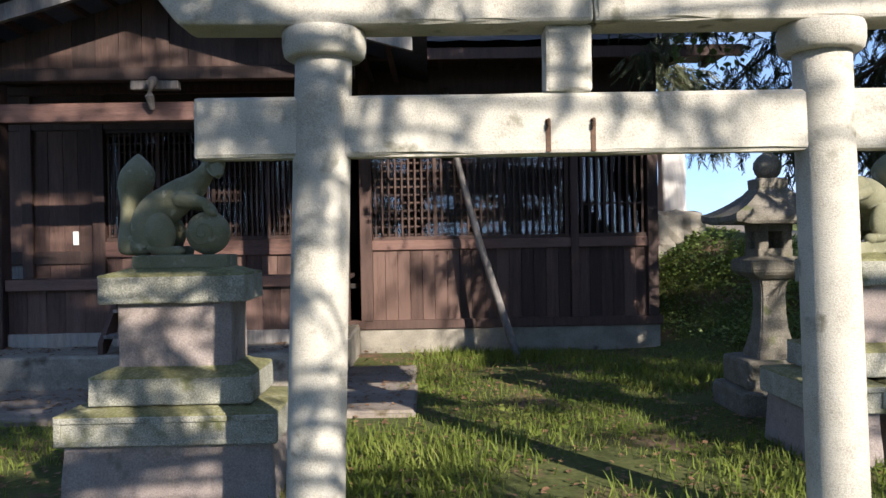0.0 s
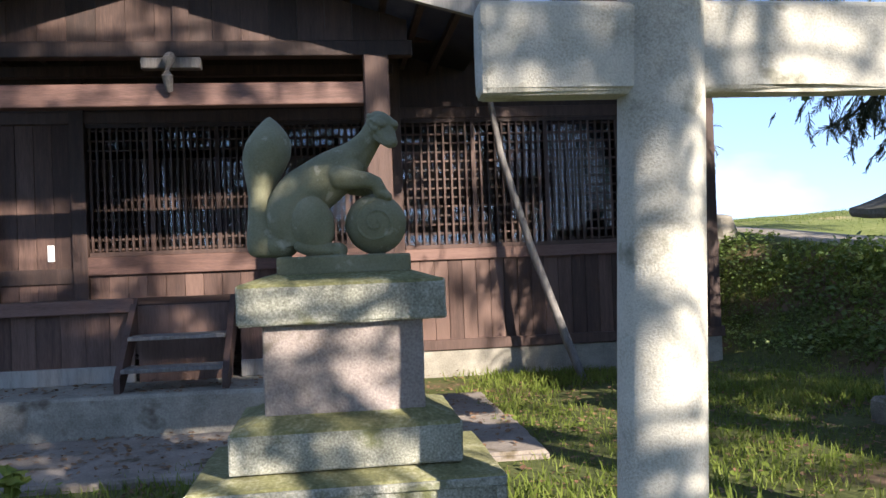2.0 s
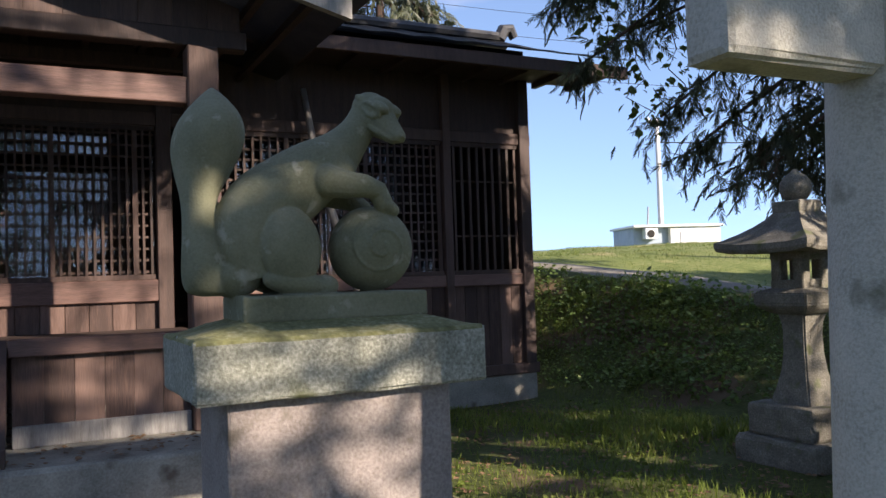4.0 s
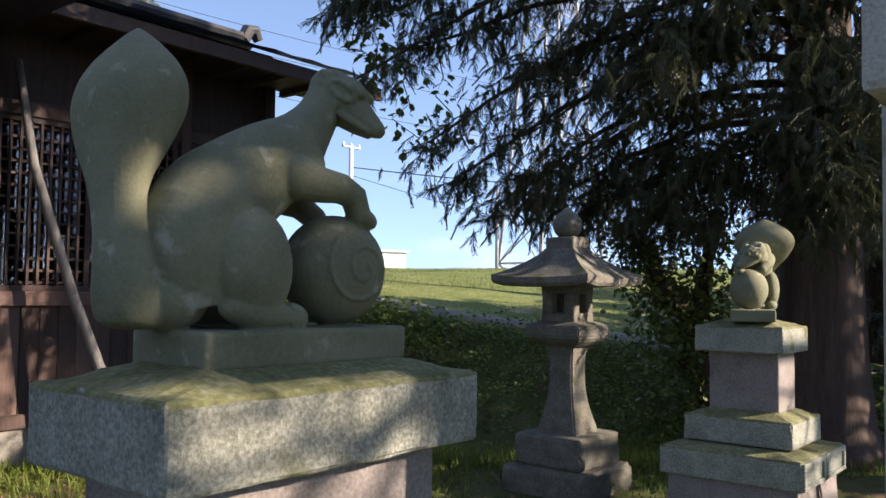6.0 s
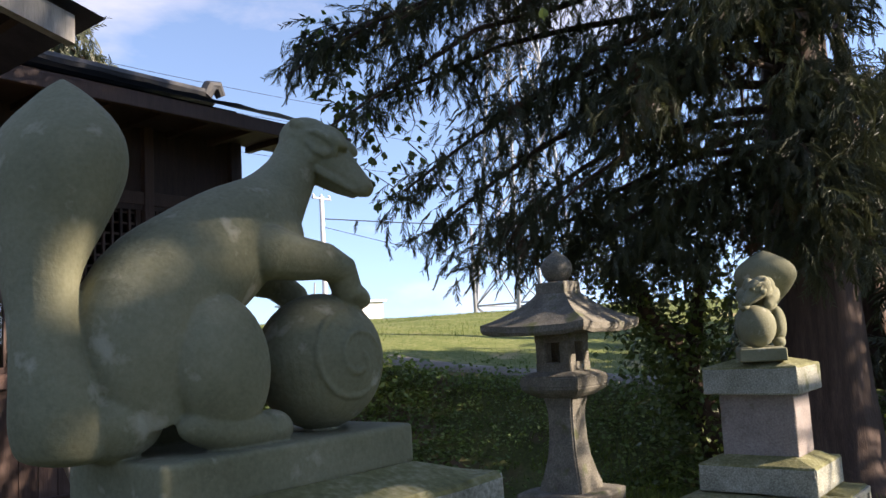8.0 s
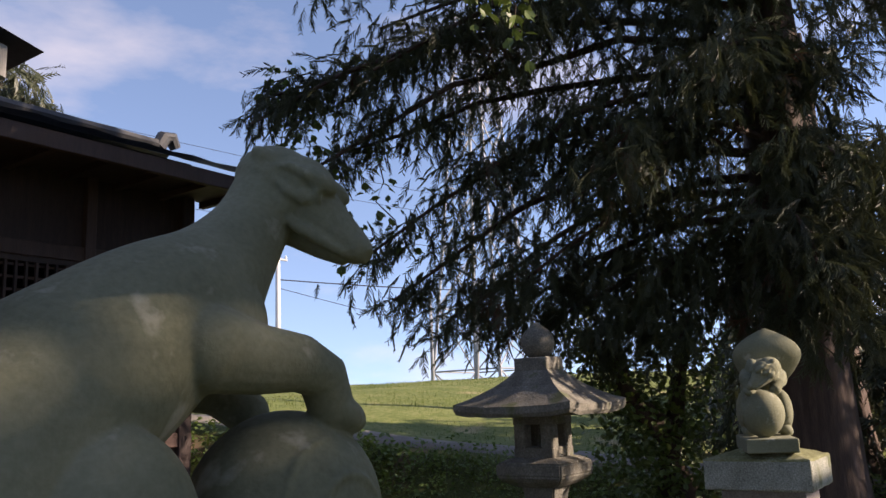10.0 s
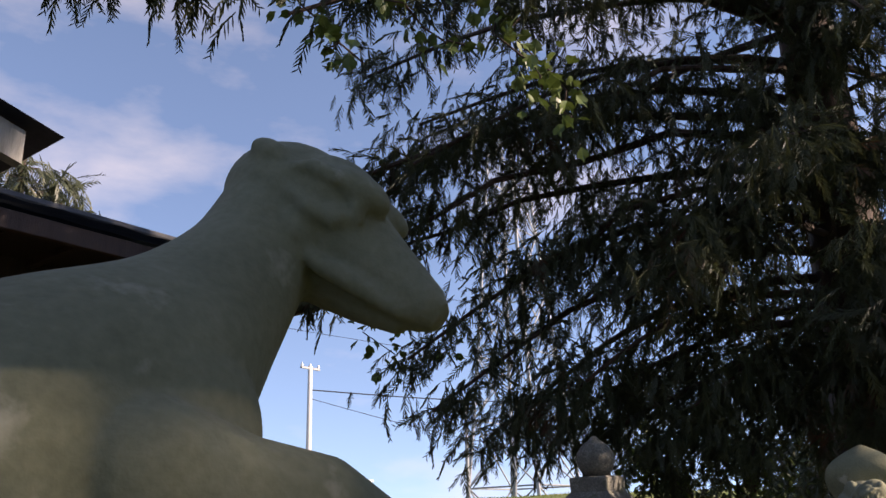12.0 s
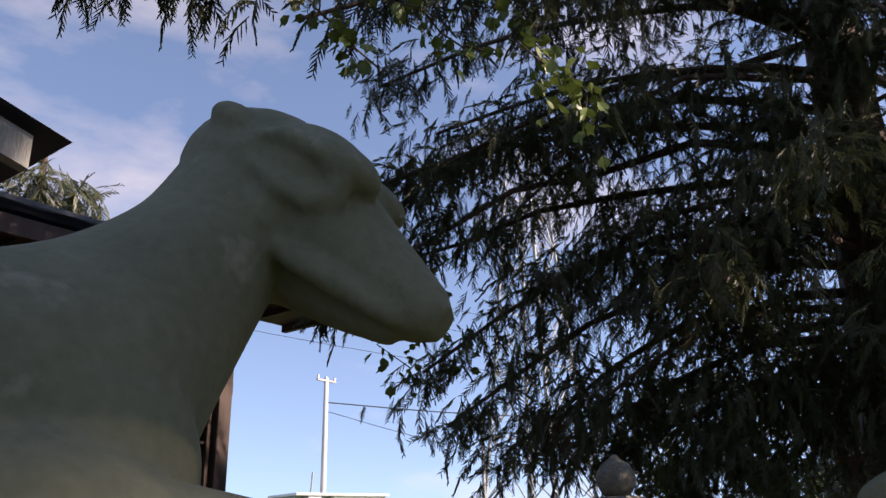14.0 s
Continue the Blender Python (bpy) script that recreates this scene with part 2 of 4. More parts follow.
def joined(name, verts, faces, mat, parent=None, smooth=False):
    me = bpy.data.meshes.new(name)
    me.from_pydata([tuple(v) for v in verts], [], [tuple(f) for f in faces])
    me.materials.append(mat)
    if smooth:
        me.polygons.foreach_set("use_smooth", [True] * len(me.polygons))
    ob = new(name, me)
    ob.parent = parent
    return ob


def scatter(template_v, template_f, places, yaws, pitches, sizes, rolls=None):
    """Copies of a small template, turned and sized, as one set of vertices and faces."""
    tv = np.array(template_v, float)
    n = len(places)
    cy, sy, cp, sp = np.cos(yaws), np.sin(yaws), np.cos(pitches), np.sin(pitches)
    rolls = np.zeros(n) if rolls is None else rolls
    cr, sr = np.cos(rolls), np.sin(rolls)
    out = np.zeros((n, len(tv), 3))
    x, y0, z0 = tv[None, :, 0], tv[None, :, 1], tv[None, :, 2]
    y = y0 * cr[:, None] - z0 * sr[:, None]
    z = y0 * sr[:, None] + z0 * cr[:, None]
    x2 = x * cp[:, None] - z * sp[:, None]
    z2 = x * sp[:, None] + z * cp[:, None]
    out[:, :, 0] = x2 * cy[:, None] - y * sy[:, None]
    out[:, :, 1] = x2 * sy[:, None] + y * cy[:, None]
    out[:, :, 2] = z2
    out = out * np.array(sizes)[:, None, None] + np.array(places)[:, None, :]
    verts = out.reshape(-1, 3)
    faces = []
    m = len(tv)
    for i in range(n):
        faces += [[k + i * m for k in f] for f in template_f]
    return verts, faces


# ---- ground ----


def smooth_step(a, b, v):
    u = np.clip((v - a) / (b - a), 0, 1)
    return u * u * (3 - 2 * u)


def ground_z(x, y):
    """Height of the ground: flat yard, a bank beside the hall, a road on the bank, a hill behind it."""
    s = 0.9 * x + 0.44 * y
    bank = np.clip(0.78 + 0.13 * (y - 3), 0.45, 1.75)
    h = 0.04 + bank * smooth_step(5.9, 8.3, s) + (2.2 - bank) * smooth_step(8.6, 20.5, s) * smooth_step(8.6, 13, s) ** 0.35 - 1.3 * smooth_step(21.5, 25, s)
    w = np.sin(x * 1.7 + np.sin(y * 1.3)) * np.sin(y * 1.9 + 0.6 * x) * 0.02 + np.sin(x * 0.6 + 1) * np.sin(y * 0.5) * 0.03
    return h + w * smooth_step(3.0, 6.0, s) + 0.3 * w


axis_near = np.arange(-14, 32.01, 0.3)
axis_far = np.array([40, 50, 65, 90, 130, 200, 320, 520, 900, 1600.0])
gx = np.concatenate([-axis_far[::-1] + 0, axis_near, axis_far])
gy = np.concatenate([-axis_far[::-1] + 0, axis_near, axis_far])
GX, GY = np.meshgrid(gx, gy, indexing="ij")
GZ = ground_z(GX, GY)
n_y = len(gy)
g_faces = [(i * n_y + j, (i + 1) * n_y + j, (i + 1) * n_y + j + 1, i * n_y + j + 1) for i in range(len(gx) - 1) for j in range(n_y - 1)]
HILL = material("hill_turf", [(0.075, 0.10, 0.032), (0.15, 0.18, 0.06), (0.26, 0.25, 0.115)], 1.4, 0.95, 0.8, 14, grain=0.5, spots=((0.38, 0.30, 0.17), 0.7, 0.62))
HILL.node_tree.nodes["Principled BSDF"].inputs["Specular IOR Level"].default_value = 0.1
ground = joined("ground", np.stack([GX, GY, GZ], -1).reshape(-1, 3), g_faces, SOIL, smooth=True)
ground.data.materials.append(HILL)
ground.data.polygons.foreach_set("material_index", [1 if 0.9 * gx[i] + 0.44 * gy[j] > 8.9 else 0 for i in range(len(gx) - 1) for j in range(n_y - 1)])
tagged(ground, "grassy yard rising into a bank and a hill", "ground", kind="structure")

# road along the top of the bank
rv, rf = [], []
for i, a in enumerate(np.arange(-40, 40.1, 0.5)):
    for j, s in enumerate((8.4, 8.55, 9.1, 9.3)):
        wob = 0.12 * math.sin(a * 1.3 + j)
        x, y = 0.897 * (s + wob) - 0.44 * a, 0.438 * (s + wob) + 0.9 * a
        rv.append((x, y, ground_z(x, y) + (0.03 if j in (1, 2) else -0.02)))
    if i:
        for j in range(3):
            k = 4 * i + j
            rf.append((k - 4, k - 3, k + 1, k))
tagged(joined("road", rv, rf, ROAD, smooth=True), "pale gravel road along the grassy bank", "road", kind="structure")

# ---- torii ----


def torii():
    t = thing("torii_gate", "weathered pale granite torii gate with dark lichen streaks", "torii gate")
    t.location, t.scale = (-0.02, 0.055, 0), (1.014, 1.014, 1.008)
    for x_foot, x_top in ((-0.125, -0.03), (2.335, 2.27)):
        path = [(x_foot + (x_top - x_foot) * k / 8, -0.665, -0.1 + 2.56 * k / 8) for k in range(9)]
        post = part("post", tube(path, [0.138 - 0.001 * k for k in range(9)], 28), TORII, t, "round granite post", True)
        ring = [(0.0, 2.345), (0.168, 2.345), (0.185, 2.36), (0.192, 2.40), (0.192, 2.455), (0.185, 2.475), (0.0, 2.475)]
        part("collar", lathe(ring[1:-1], 28, (x_top, -0.665)), TORII, t, "carved round stone collar", True)
    part("tie_beam", worn_block((-0.62, -0.735, 1.89), (2.83, -0.612, 2.172), 0.02, 0.004, 12), TORII, t, "straight granite tie beam")
    # the lintel in two lengths, ends cut aslant
    for a, b in ((-0.66, 1.186), (1.192, 3.00)):
        bm = worn_block((a, -0.80, 2.475), (b, -0.55, 2.98), 0.02, 0.004, 12)
        for v in bm.verts:
            if v.co.x < -0.5:
                v.co.x -= (v.co.z - 2.475) * 0.8
            if v.co.x > 2.85:
                v.co.x += (v.co.z - 2.475) * 0.8
            v.co.z += 0.012 * max(0, abs(v.co.x - 1.19) - 0.9) ** 2
        part("lintel", bm, TORII, t, "heavy granite lintel length")
    part("strut", worn_block((0.975, -0.745, 2.17), (1.19, -0.605, 2.48), 0.02, 0.004, 5), TORII, t, "short yellowish stone strut")
    for x in (0.985, 1.19):
        bm = bmesh.new()
        tube([(x, -0.72, 2.045), (x, -0.752, 2.045), (x + 0.002, -0.757, 2.035), (x + 0.003, -0.757, 2.01)], 0.007, 8, bm)
        box(x - 0.012, x + 0.012, -0.7375, -0.73, 1.90, 2.05, 0.002, bm)
        part("hook", bm, RUST, t, "rusty iron hook with brown stain")


torii()


def mossy(ob):
    """Moss on the faces that look up."""
    ob.data.materials.append(MOSS)
    for p in ob.data.polygons:
        if p.normal.z > 0.3:
            p.material_index = 1
    return ob


def pedestal(name, label, x0, x1, y0, y1, k, fronts):
    """A stepped stone pedestal; x0..y1 is the footprint of its cap."""
    t = thing(name, label, "pedestal", "fox pedestals")
    cx, cy, hx, hy = (x0 + x1) / 2, (y0 + y1) / 2, (x1 - x0) / 2, (y1 - y0) / 2

    def at(dx, dy, z0, z1):
        return (cx - hx - dx, cy - hy - dy, z0), (cx + hx + dx, cy + hy + dy, z1)
    mossy(part("cap", worn_block(*at(0, 0, 1.18, 1.345), 0.010, 0.0035, 15, top_inset=0.15, top_rise=0.045, seed=k), PED, t, "thick lichen-spotted cap stone with mossy top"))
    part("die", worn_block(*at(-0.095, -0.06, 0.80, 1.19), 0.008, 0.003, 9, seed=k + 1), DIE, t, "pinkish grey die stone")
    mossy(part("step", worn_block(*at(0.04, 0.06, 0.60, 0.765), 0.010, 0.004, 13, top_inset=0.14, top_rise=0.05, seed=k + 2), PED, t, "mossy sloped step stone"))
    for a, b in fronts:
        w = 2 * hx + 0.40
        bx0, bx1 = cx - w / 2 + w * a, cx - w / 2 + w * b
        mossy(part("plinth_course", worn_block((bx0 + 0.003, cy - hy - 0.16, 0.39), (bx1 - 0.003, cy + hy + 0.16, 0.565), 0.010, 0.004, 11, top_inset=0.1, top_rise=0.03, seed=k + 3), PED, t, "weathered plinth course"))
        # raised frame round the face of the course
        fy = cy - hy - 0.163
        for q in ((bx0 + 0.01, bx1 - 0.01, 0.525, 0.558), (bx0 + 0.01, bx1 - 0.01, 0.398, 0.425), (bx0 + 0.01, bx0 + 0.05, 0.426, 0.524), (bx1 - 0.05, bx1 - 0.01, 0.426, 0.524)):
            part("moulding", box(q[0], q[1], fy - 0.012, fy + 0.02, q[2], q[3], 0.004), PED, t)
        part("foot_stone", worn_block((bx0 + 0.003 + 0.04, cy - hy - 0.12, -0.1), (bx1 - 0.003 - 0.04, cy + hy + 0.12, 0.395), 0.012, 0.005, 9, batter=0.03, seed=k + 4), DIE, t, "battered foot stone")
    return t


pedestal("fox_pedestal", "stepped granite pedestal with mossy cap, beside the torii", -1.505, -0.652, 0.297, 0.81, 1, ((0, 1),))
pedestal("fox_pedestal", "stepped stone pedestal with split base courses, near the lantern", 3.00, 3.52, 0.72, 1.29, 9, ((0, 0.5), (0.5, 1)))


def fox(name, label, m, tail_wide=1.0, bow=0.0):
    """A seated stone fox with raised bushy tail and a paw on a ball, as one mesh on its slab. x is forward, origin at the foot of the slab.
    tail_wide broadens the tail, bow lowers neck and head."""
    bm = bmesh.new()

    def egg(c, r, rot=(0, 0, 0)):
        mm = Matrix.LocRotScale(c, Euler([radians(a) for a in rot]), r)
        bmesh.ops.create_uvsphere(bm, u_segments=40, v_segments=24, radius=1, matrix=mm)

    def limb(path, radii):
        tube(path, radii, 16, bm)
        for p, r in ((path[0], radii[0]), (path[-1], radii[-1])):
            egg(p, (r, r, r))
    # origin: slab centre (-1.06, 0.555) and foot z 1.385
    box(-0.285, 0.28, -0.135, 0.135, -0.01, 0.068, 0.006, bm)

    def stack(rings, n=40, wide=1.0):
        """Level oval rings (x, y, z, rx, ry) from foot to top."""
        fine = []
        for i in range(len(rings) - 1):
            q = [np.array(rings[min(max(i + d, 0), len(rings) - 1)]) for d in (-1, 0, 1, 2)]
            for t in (0, 0.25, 0.5, 0.75):
                fine.append(0.5 * (2 * q[1] + (q[2] - q[0]) * t + (2 * q[0] - 5 * q[1] + 4 * q[2] - q[3]) * t * t + (3 * q[1] - q[0] - 3 * q[2] + q[3]) * t ** 3))
        rings = [(x, y, z, rx, ry * (1 + (wide - 1) * min(1, max(0, (z - 0.2) / 0.2)))) for x, y, z, rx, ry in fine + [np.array(rings[-1])]]
        loops = [[bm.verts.new((x + rx * math.cos(2 * math.pi * k / n), y + ry * math.sin(2 * math.pi * k / n), z)) for k in range(n)] for x, y, z, rx, ry in rings]
        for r0, r1 in zip(loops, loops[1:]):
            for k in range(n):
                bm.faces.new((r0[k], r0[(k + 1) % n], r1[(k + 1) % n], r1[k]))
        bm.faces.new(loops[0][::-1])
        bm.faces.new(loops[-1])
    # tail: thick foot curling from the rump, narrow waist, broad pointed blade
    stack([(-0.335, 0.03, 0.070, 0.03, 0.035), (-0.345, 0.03, 0.085, 0.062, 0.066), (-0.352, 0.03, 0.13, 0.068, 0.076), (-0.358, 0.035, 0.19, 0.060, 0.070), (-0.364, 0.045, 0.25, 0.050, 0.064), (-0.364, 0.06, 0.31, 0.047, 0.068),
           (-0.358, 0.075, 0.37, 0.056, 0.083), (-0.346, 0.088, 0.43, 0.079, 0.108), (-0.334, 0.094, 0.49, 0.099, 0.130), (-0.325, 0.096, 0.535, 0.105, 0.137), (-0.318, 0.096, 0.58, 0.098, 0.128), (-0.313, 0.096, 0.62, 0.078, 0.103), (-0.311, 0.096, 0.655, 0.050, 0.066), (-0.311, 0.096, 0.68, 0.026, 0.033), (-0.311, 0.096, 0.698, 0.004, 0.004)], wide=tail_wide)
    egg((-0.275, 0.02, 0.125), (0.085, 0.075, 0.062))
    # trunk from rump to neck
    body = [((-0.205, 0.025, 0.12), 0.09), ((-0.225, 0.025, 0.225), 0.110), ((-0.19, 0.025, 0.32), 0.115), ((-0.10, 0.025, 0.385), 0.112), ((-0.03, 0.025, 0.435), 0.102), ((0.035, 0.025, 0.48), 0.086), ((0.085, 0.028, 0.528), 0.066), ((0.128, 0.03, 0.58), 0.053), ((0.158, 0.03, 0.63), 0.050)]
    body = [((x + 0.3 * bow * max(0, z - 0.4) / 0.24, y, z - bow * max(0, z - 0.4) / 0.24), r) for (x, y, z), r in body]
    fine = []
    for i in range(len(body) - 1):
        for t in (0, 0.25, 0.5, 0.75):
            q = [np.array((*body[min(max(i + d, 0), len(body) - 1)][0], body[min(max(i + d, 0), len(body) - 1)][1])) for d in (-1, 0, 1, 2)]
            fine.append(0.5 * (2 * q[1] + (q[2] - q[0]) * t + (2 * q[0] - 5 * q[1] + 4 * q[2] - q[3]) * t * t + (3 * q[1] - q[0] - 3 * q[2] + q[3]) * t ** 3))
    fine.append(np.array((*body[-1][0], body[-1][1])))
    tube([p[:3] for p in fine], [p[3] for p in fine], 36, bm, ref=(0, 1, 0))
    # haunches, hind feet, shoulders
    for s in (-1, 1):
        egg((-0.128, 0.025 + s * 0.100, 0.205), (0.090, 0.056, 0.120), (0, -8, 0))
        egg((-0.115, 0.025 + s * 0.100, 0.100), (0.100, 0.040, 0.036), (0, 8, 0))
        egg((-0.03, 0.025 + s * 0.095, 0.090), (0.045, 0.037, 0.034))
        egg((0.01, 0.025 + s * 0.058, 0.43), (0.085, 0.042, 0.075), (0, -25, 0))
    # forelegs: forward from the shoulder, then bent down onto the ball
    limb([(-0.01, -0.055, 0.405), (0.05, -0.075, 0.392), (0.105, -0.085, 0.388), (0.145, -0.085, 0.372), (0.165, -0.08, 0.335)], [0.052, 0.042, 0.036, 0.033, 0.030])
    egg((0.178, -0.082, 0.325), (0.040, 0.034, 0.022), (0, 30, 0))
    limb([(0.0, 0.10, 0.40), (0.07, 0.10, 0.375), (0.12, 0.08, 0.36), (0.15, 0.06, 0.33)], [0.050, 0.040, 0.034, 0.03])
    # ball with a stepped spiral boss on its face
    egg((0.142, -0.02, 0.200), (0.132, 0.118, 0.132))
    face = Vector((-0.04, -1.0, 0.03)).normalized()
    ring = [Vector((0.142, -0.02, 0.200)) + face * (-0.003 + 0.120 * math.sqrt(1 - ((0.094 - 0.0023 * k) / 0.130) ** 2)) + Matrix.Rotation(0.32 * k, 3, face) @ (Vector((0, 0, 1)) * (0.094 - 0.0023 * k)) for k in range(38)]
    tube(ring, [0.0058] * 38, 8, bm)
    # head, turned to the viewer's side: skull, brow, tapering muzzle, lower jaw, cheeks, flat ears
    skull = Vector((0.176 + 0.3 * bow, 0.018, 0.642 - bow))
    way = Vector((0.35, -0.73, -0.59)).normalized()
    right = way.cross(Vector((0, 0, 1))).normalized()
    up = right.cross(way).normalized()
    turn = Matrix((right, way, up)).transposed()

    def lump(c, r):
        bmesh.ops.create_uvsphere(bm, u_segments=20, v_segments=12, radius=1, matrix=Matrix.Translation(skull + right * c[0] + way * c[1] + up * c[2]) @ turn.to_4x4() @ Matrix.Diagonal((*r, 1)))
    lump((0, -0.005, 0.0), (0.060, 0.068, 0.056))
    lump((0, 0.025, 0.018), (0.056, 0.052, 0.042))
    muzzle = [(-0.01, 0.0, 0.052), (0.03, 0.0, 0.051), (0.065, -0.003, 0.045), (0.10, -0.008, 0.036), (0.13, -0.012, 0.029), (0.15, -0.014, 0.024), (0.165, -0.015, 0.012)]
    tube([skull + way * d + up * h for d, h, r in muzzle], [r for d, h, r in muzzle], 20, bm, flat=0.88)
    tube([skull + way * d + up * h for d, h in ((0.0, -0.032), (0.05, -0.034), (0.10, -0.034), (0.14, -0.032))], [0.036, 0.030, 0.021, 0.012], 16, bm)
    for s in (-1, 1):
        lump((s * 0.030, 0.050, 0.036), (0.026, 0.034, 0.016))
        lump((s * 0.046, 0.052, 0.006), (0.010, 0.016, 0.010))
        lump((s * 0.043, 0.028, -0.024), (0.020, 0.026, 0.022))
        lump((s * 0.044, -0.028, 0.024), (0.014, 0.022, 0.012))
    lump((0.009, 0.160, -0.004), (0.006, 0.006, 0.005))

    def carved(points, r):
        tube([skull + right * a + way * d + up * h for a, d, h in points], [1.3 * r * q for q in np.interp(np.linspace(0, 1, len(points)), (0, 0.3, 0.7, 1), (0.5, 1, 1, 0.4))], 8, bm)
    for s in (-1, 1):
        # lidded eye under an arched brow, lip line, folds of the cheek
        carved([(s * 0.052, -0.004, 0.020), (s * 0.055, 0.018, 0.032), (s * 0.053, 0.045, 0.034), (s * 0.045, 0.066, 0.024), (s * 0.042, 0.076, 0.012)], 0.0062)
        carved([(s * 0.056, 0.012, 0.006), (s * 0.056, 0.035, 0.000), (s * 0.050, 0.060, -0.001)], 0.006)
        carved([(s * 0.050, 0.030, -0.014), (s * 0.047, 0.042, -0.028), (s * 0.042, 0.068, -0.032), (s * 0.034, 0.100, -0.030), (s * 0.022, 0.135, -0.028), (s * 0.008, 0.152, -0.026)], 0.007)
        carved([(s * 0.054, 0.010, -0.012), (s * 0.052, 0.018, -0.030), (s * 0.046, 0.038, -0.042)], 0.006)
    ob = mesh_object(name, bm, STATUE, True)
    rm = ob.modifiers.new("fuse", "REMESH")
    rm.mode, rm.voxel_size, rm.use_smooth_shade = "VOXEL", 0.0034, True
    sm = ob.modifiers.new("soften", "SMOOTH")
    sm.factor, sm.iterations = 0.5, 3
    ob.matrix_world = m
    return tagged(ob, label, "statue", "fox statues")


fox("fox_statue", "green-grey mossy stone fox with raised tail and paw on a ball", pose(-1.062, 0.555, 1.388))
fox("fox_statue", "grey mossy stone fox curled over its ball on a pedestal", pose(3.26, 1.0, 1.388, 0, 0, 201), 1.45, 0.20)


def stone_lantern(cx, cy):
    t = thing("stone_lantern", "old grey stone lantern with a wide sweeping roof", "stone lantern")
    part("base", worn_block((cx - 0.37, cy - 0.37, -0.1), (cx + 0.37, cy + 0.37, 0.24), 0.03, 0.012, 7, seed=3), LANT, t, "rough base stone")
    part("upper_base", worn_block((cx - 0.30, cy - 0.30, 0.235), (cx + 0.30, cy + 0.30, 0.48), 0.03, 0.01, 7, seed=4), LANT, t, "upper base stone")
    prof = [(0.17, 0.475), (0.168, 0.52), (0.145, 0.60), (0.118, 0.72), (0.105, 0.85), (0.102, 1.0), (0.108, 1.08), (0.125, 1.15)]
    shaft = lathe(prof, square=True, centre=(cx, cy))
    bmesh.ops.bevel(shaft, geom=[e for e in shaft.edges if abs(e.verts[0].co.z - e.verts[1].co.z) > 0.02], offset=0.012, segments=2, affect="EDGES")
    part("shaft", shaft, LANT, t, "flared square stone shaft")
    plat = lathe([(0.15, 1.145), (0.22, 1.19), (0.24, 1.22), (0.24, 1.30), (0.17, 1.335)], square=True, centre=(cx, cy))
    bmesh.ops.bevel(plat, geom=plat.edges[:], offset=0.01, segments=2, affect="EDGES")
    part("platform", plat, LANT, t, "square stone platform")
    # fire box: four corner posts, rails above and below, open windows
    h = 0.145
    for sx in (-1, 1):
        for sy in (-1, 1):
            part("corner_post", box(min(cx + sx * h, cx + sx * (h - 0.09)), max(cx + sx * h, cx + sx * (h - 0.09)), min(cy + sy * h, cy + sy * (h - 0.09)), max(cy + sy * h, cy + sy * (h - 0.09)), 1.33, 1.60, 0.01), LANT, t)
    part("lower_rail", box(cx - h - 0.003, cx + h + 0.003, cy - h - 0.003, cy + h + 0.003, 1.328, 1.40, 0.008), LANT, t)
    part("upper_rail", box(cx - h - 0.003, cx + h + 0.003, cy - h - 0.003, cy + h + 0.003, 1.545, 1.612, 0.008), LANT, t)
    # roof: four sides, concave slope, corners lifted
    bm = bmesh.new()
    rings = []
    n = 32
    for f, z in ((0.0, 1.60), (0.97, 1.605), (1.0, 1.63), (1.0, 1.672), (0.88, 1.698), (0.70, 1.744), (0.52, 1.800), (0.38, 1.855), (0.28, 1.905), (0.0, 1.91)):
        ring = []
        for k in range(n):
            a = 2 * math.pi * k / n
            c, s = math.cos(a), math.sin(a)
            q = 1 / max(abs(c), abs(s))
            lift = (max(0, q - 1) / 0.414) ** 2 * 0.025 * f * f
            p = Vector((cx + 0.43 * f * q * c, cy + 0.43 * f * q * s, z + lift))
            p += Vector((noise.noise(p * 7), noise.noise(p * 7 + Vector((5, 5, 5))), noise.noise(p * 9))) * 0.006
            ring.append(bm.verts.new(p))
        rings.append(ring)
    for r0, r1 in zip(rings, rings[1:]):
        for k in range(n):
            bm.faces.new((r0[k], r0[(k + 1) % n], r1[(k + 1) % n], r1[k]))
    bmesh.ops.remove_doubles(bm, verts=bm.verts[:], dist=0.0005)
    bmesh.ops.recalc_face_normals(bm, faces=bm.faces[:])
    part("roof", bm, LANT, t, "broad mossy roof stone with lifted corners")
    part("roof_collar", worn_block((cx - 0.125, cy - 0.125, 1.89), (cx + 0.125, cy + 0.125, 1.99), 0.012, 0.004, 5, seed=8), LANT, t)
    part("finial", lathe([(0.07, 1.995), (0.10, 2.03), (0.118, 2.08), (0.112, 2.13), (0.08, 2.175), (0.04, 2.205), (0.012, 2.232)], 20, (cx, cy)), LANT, t, "onion-shaped stone finial", True)


stone_lantern(3.30, 2.45)

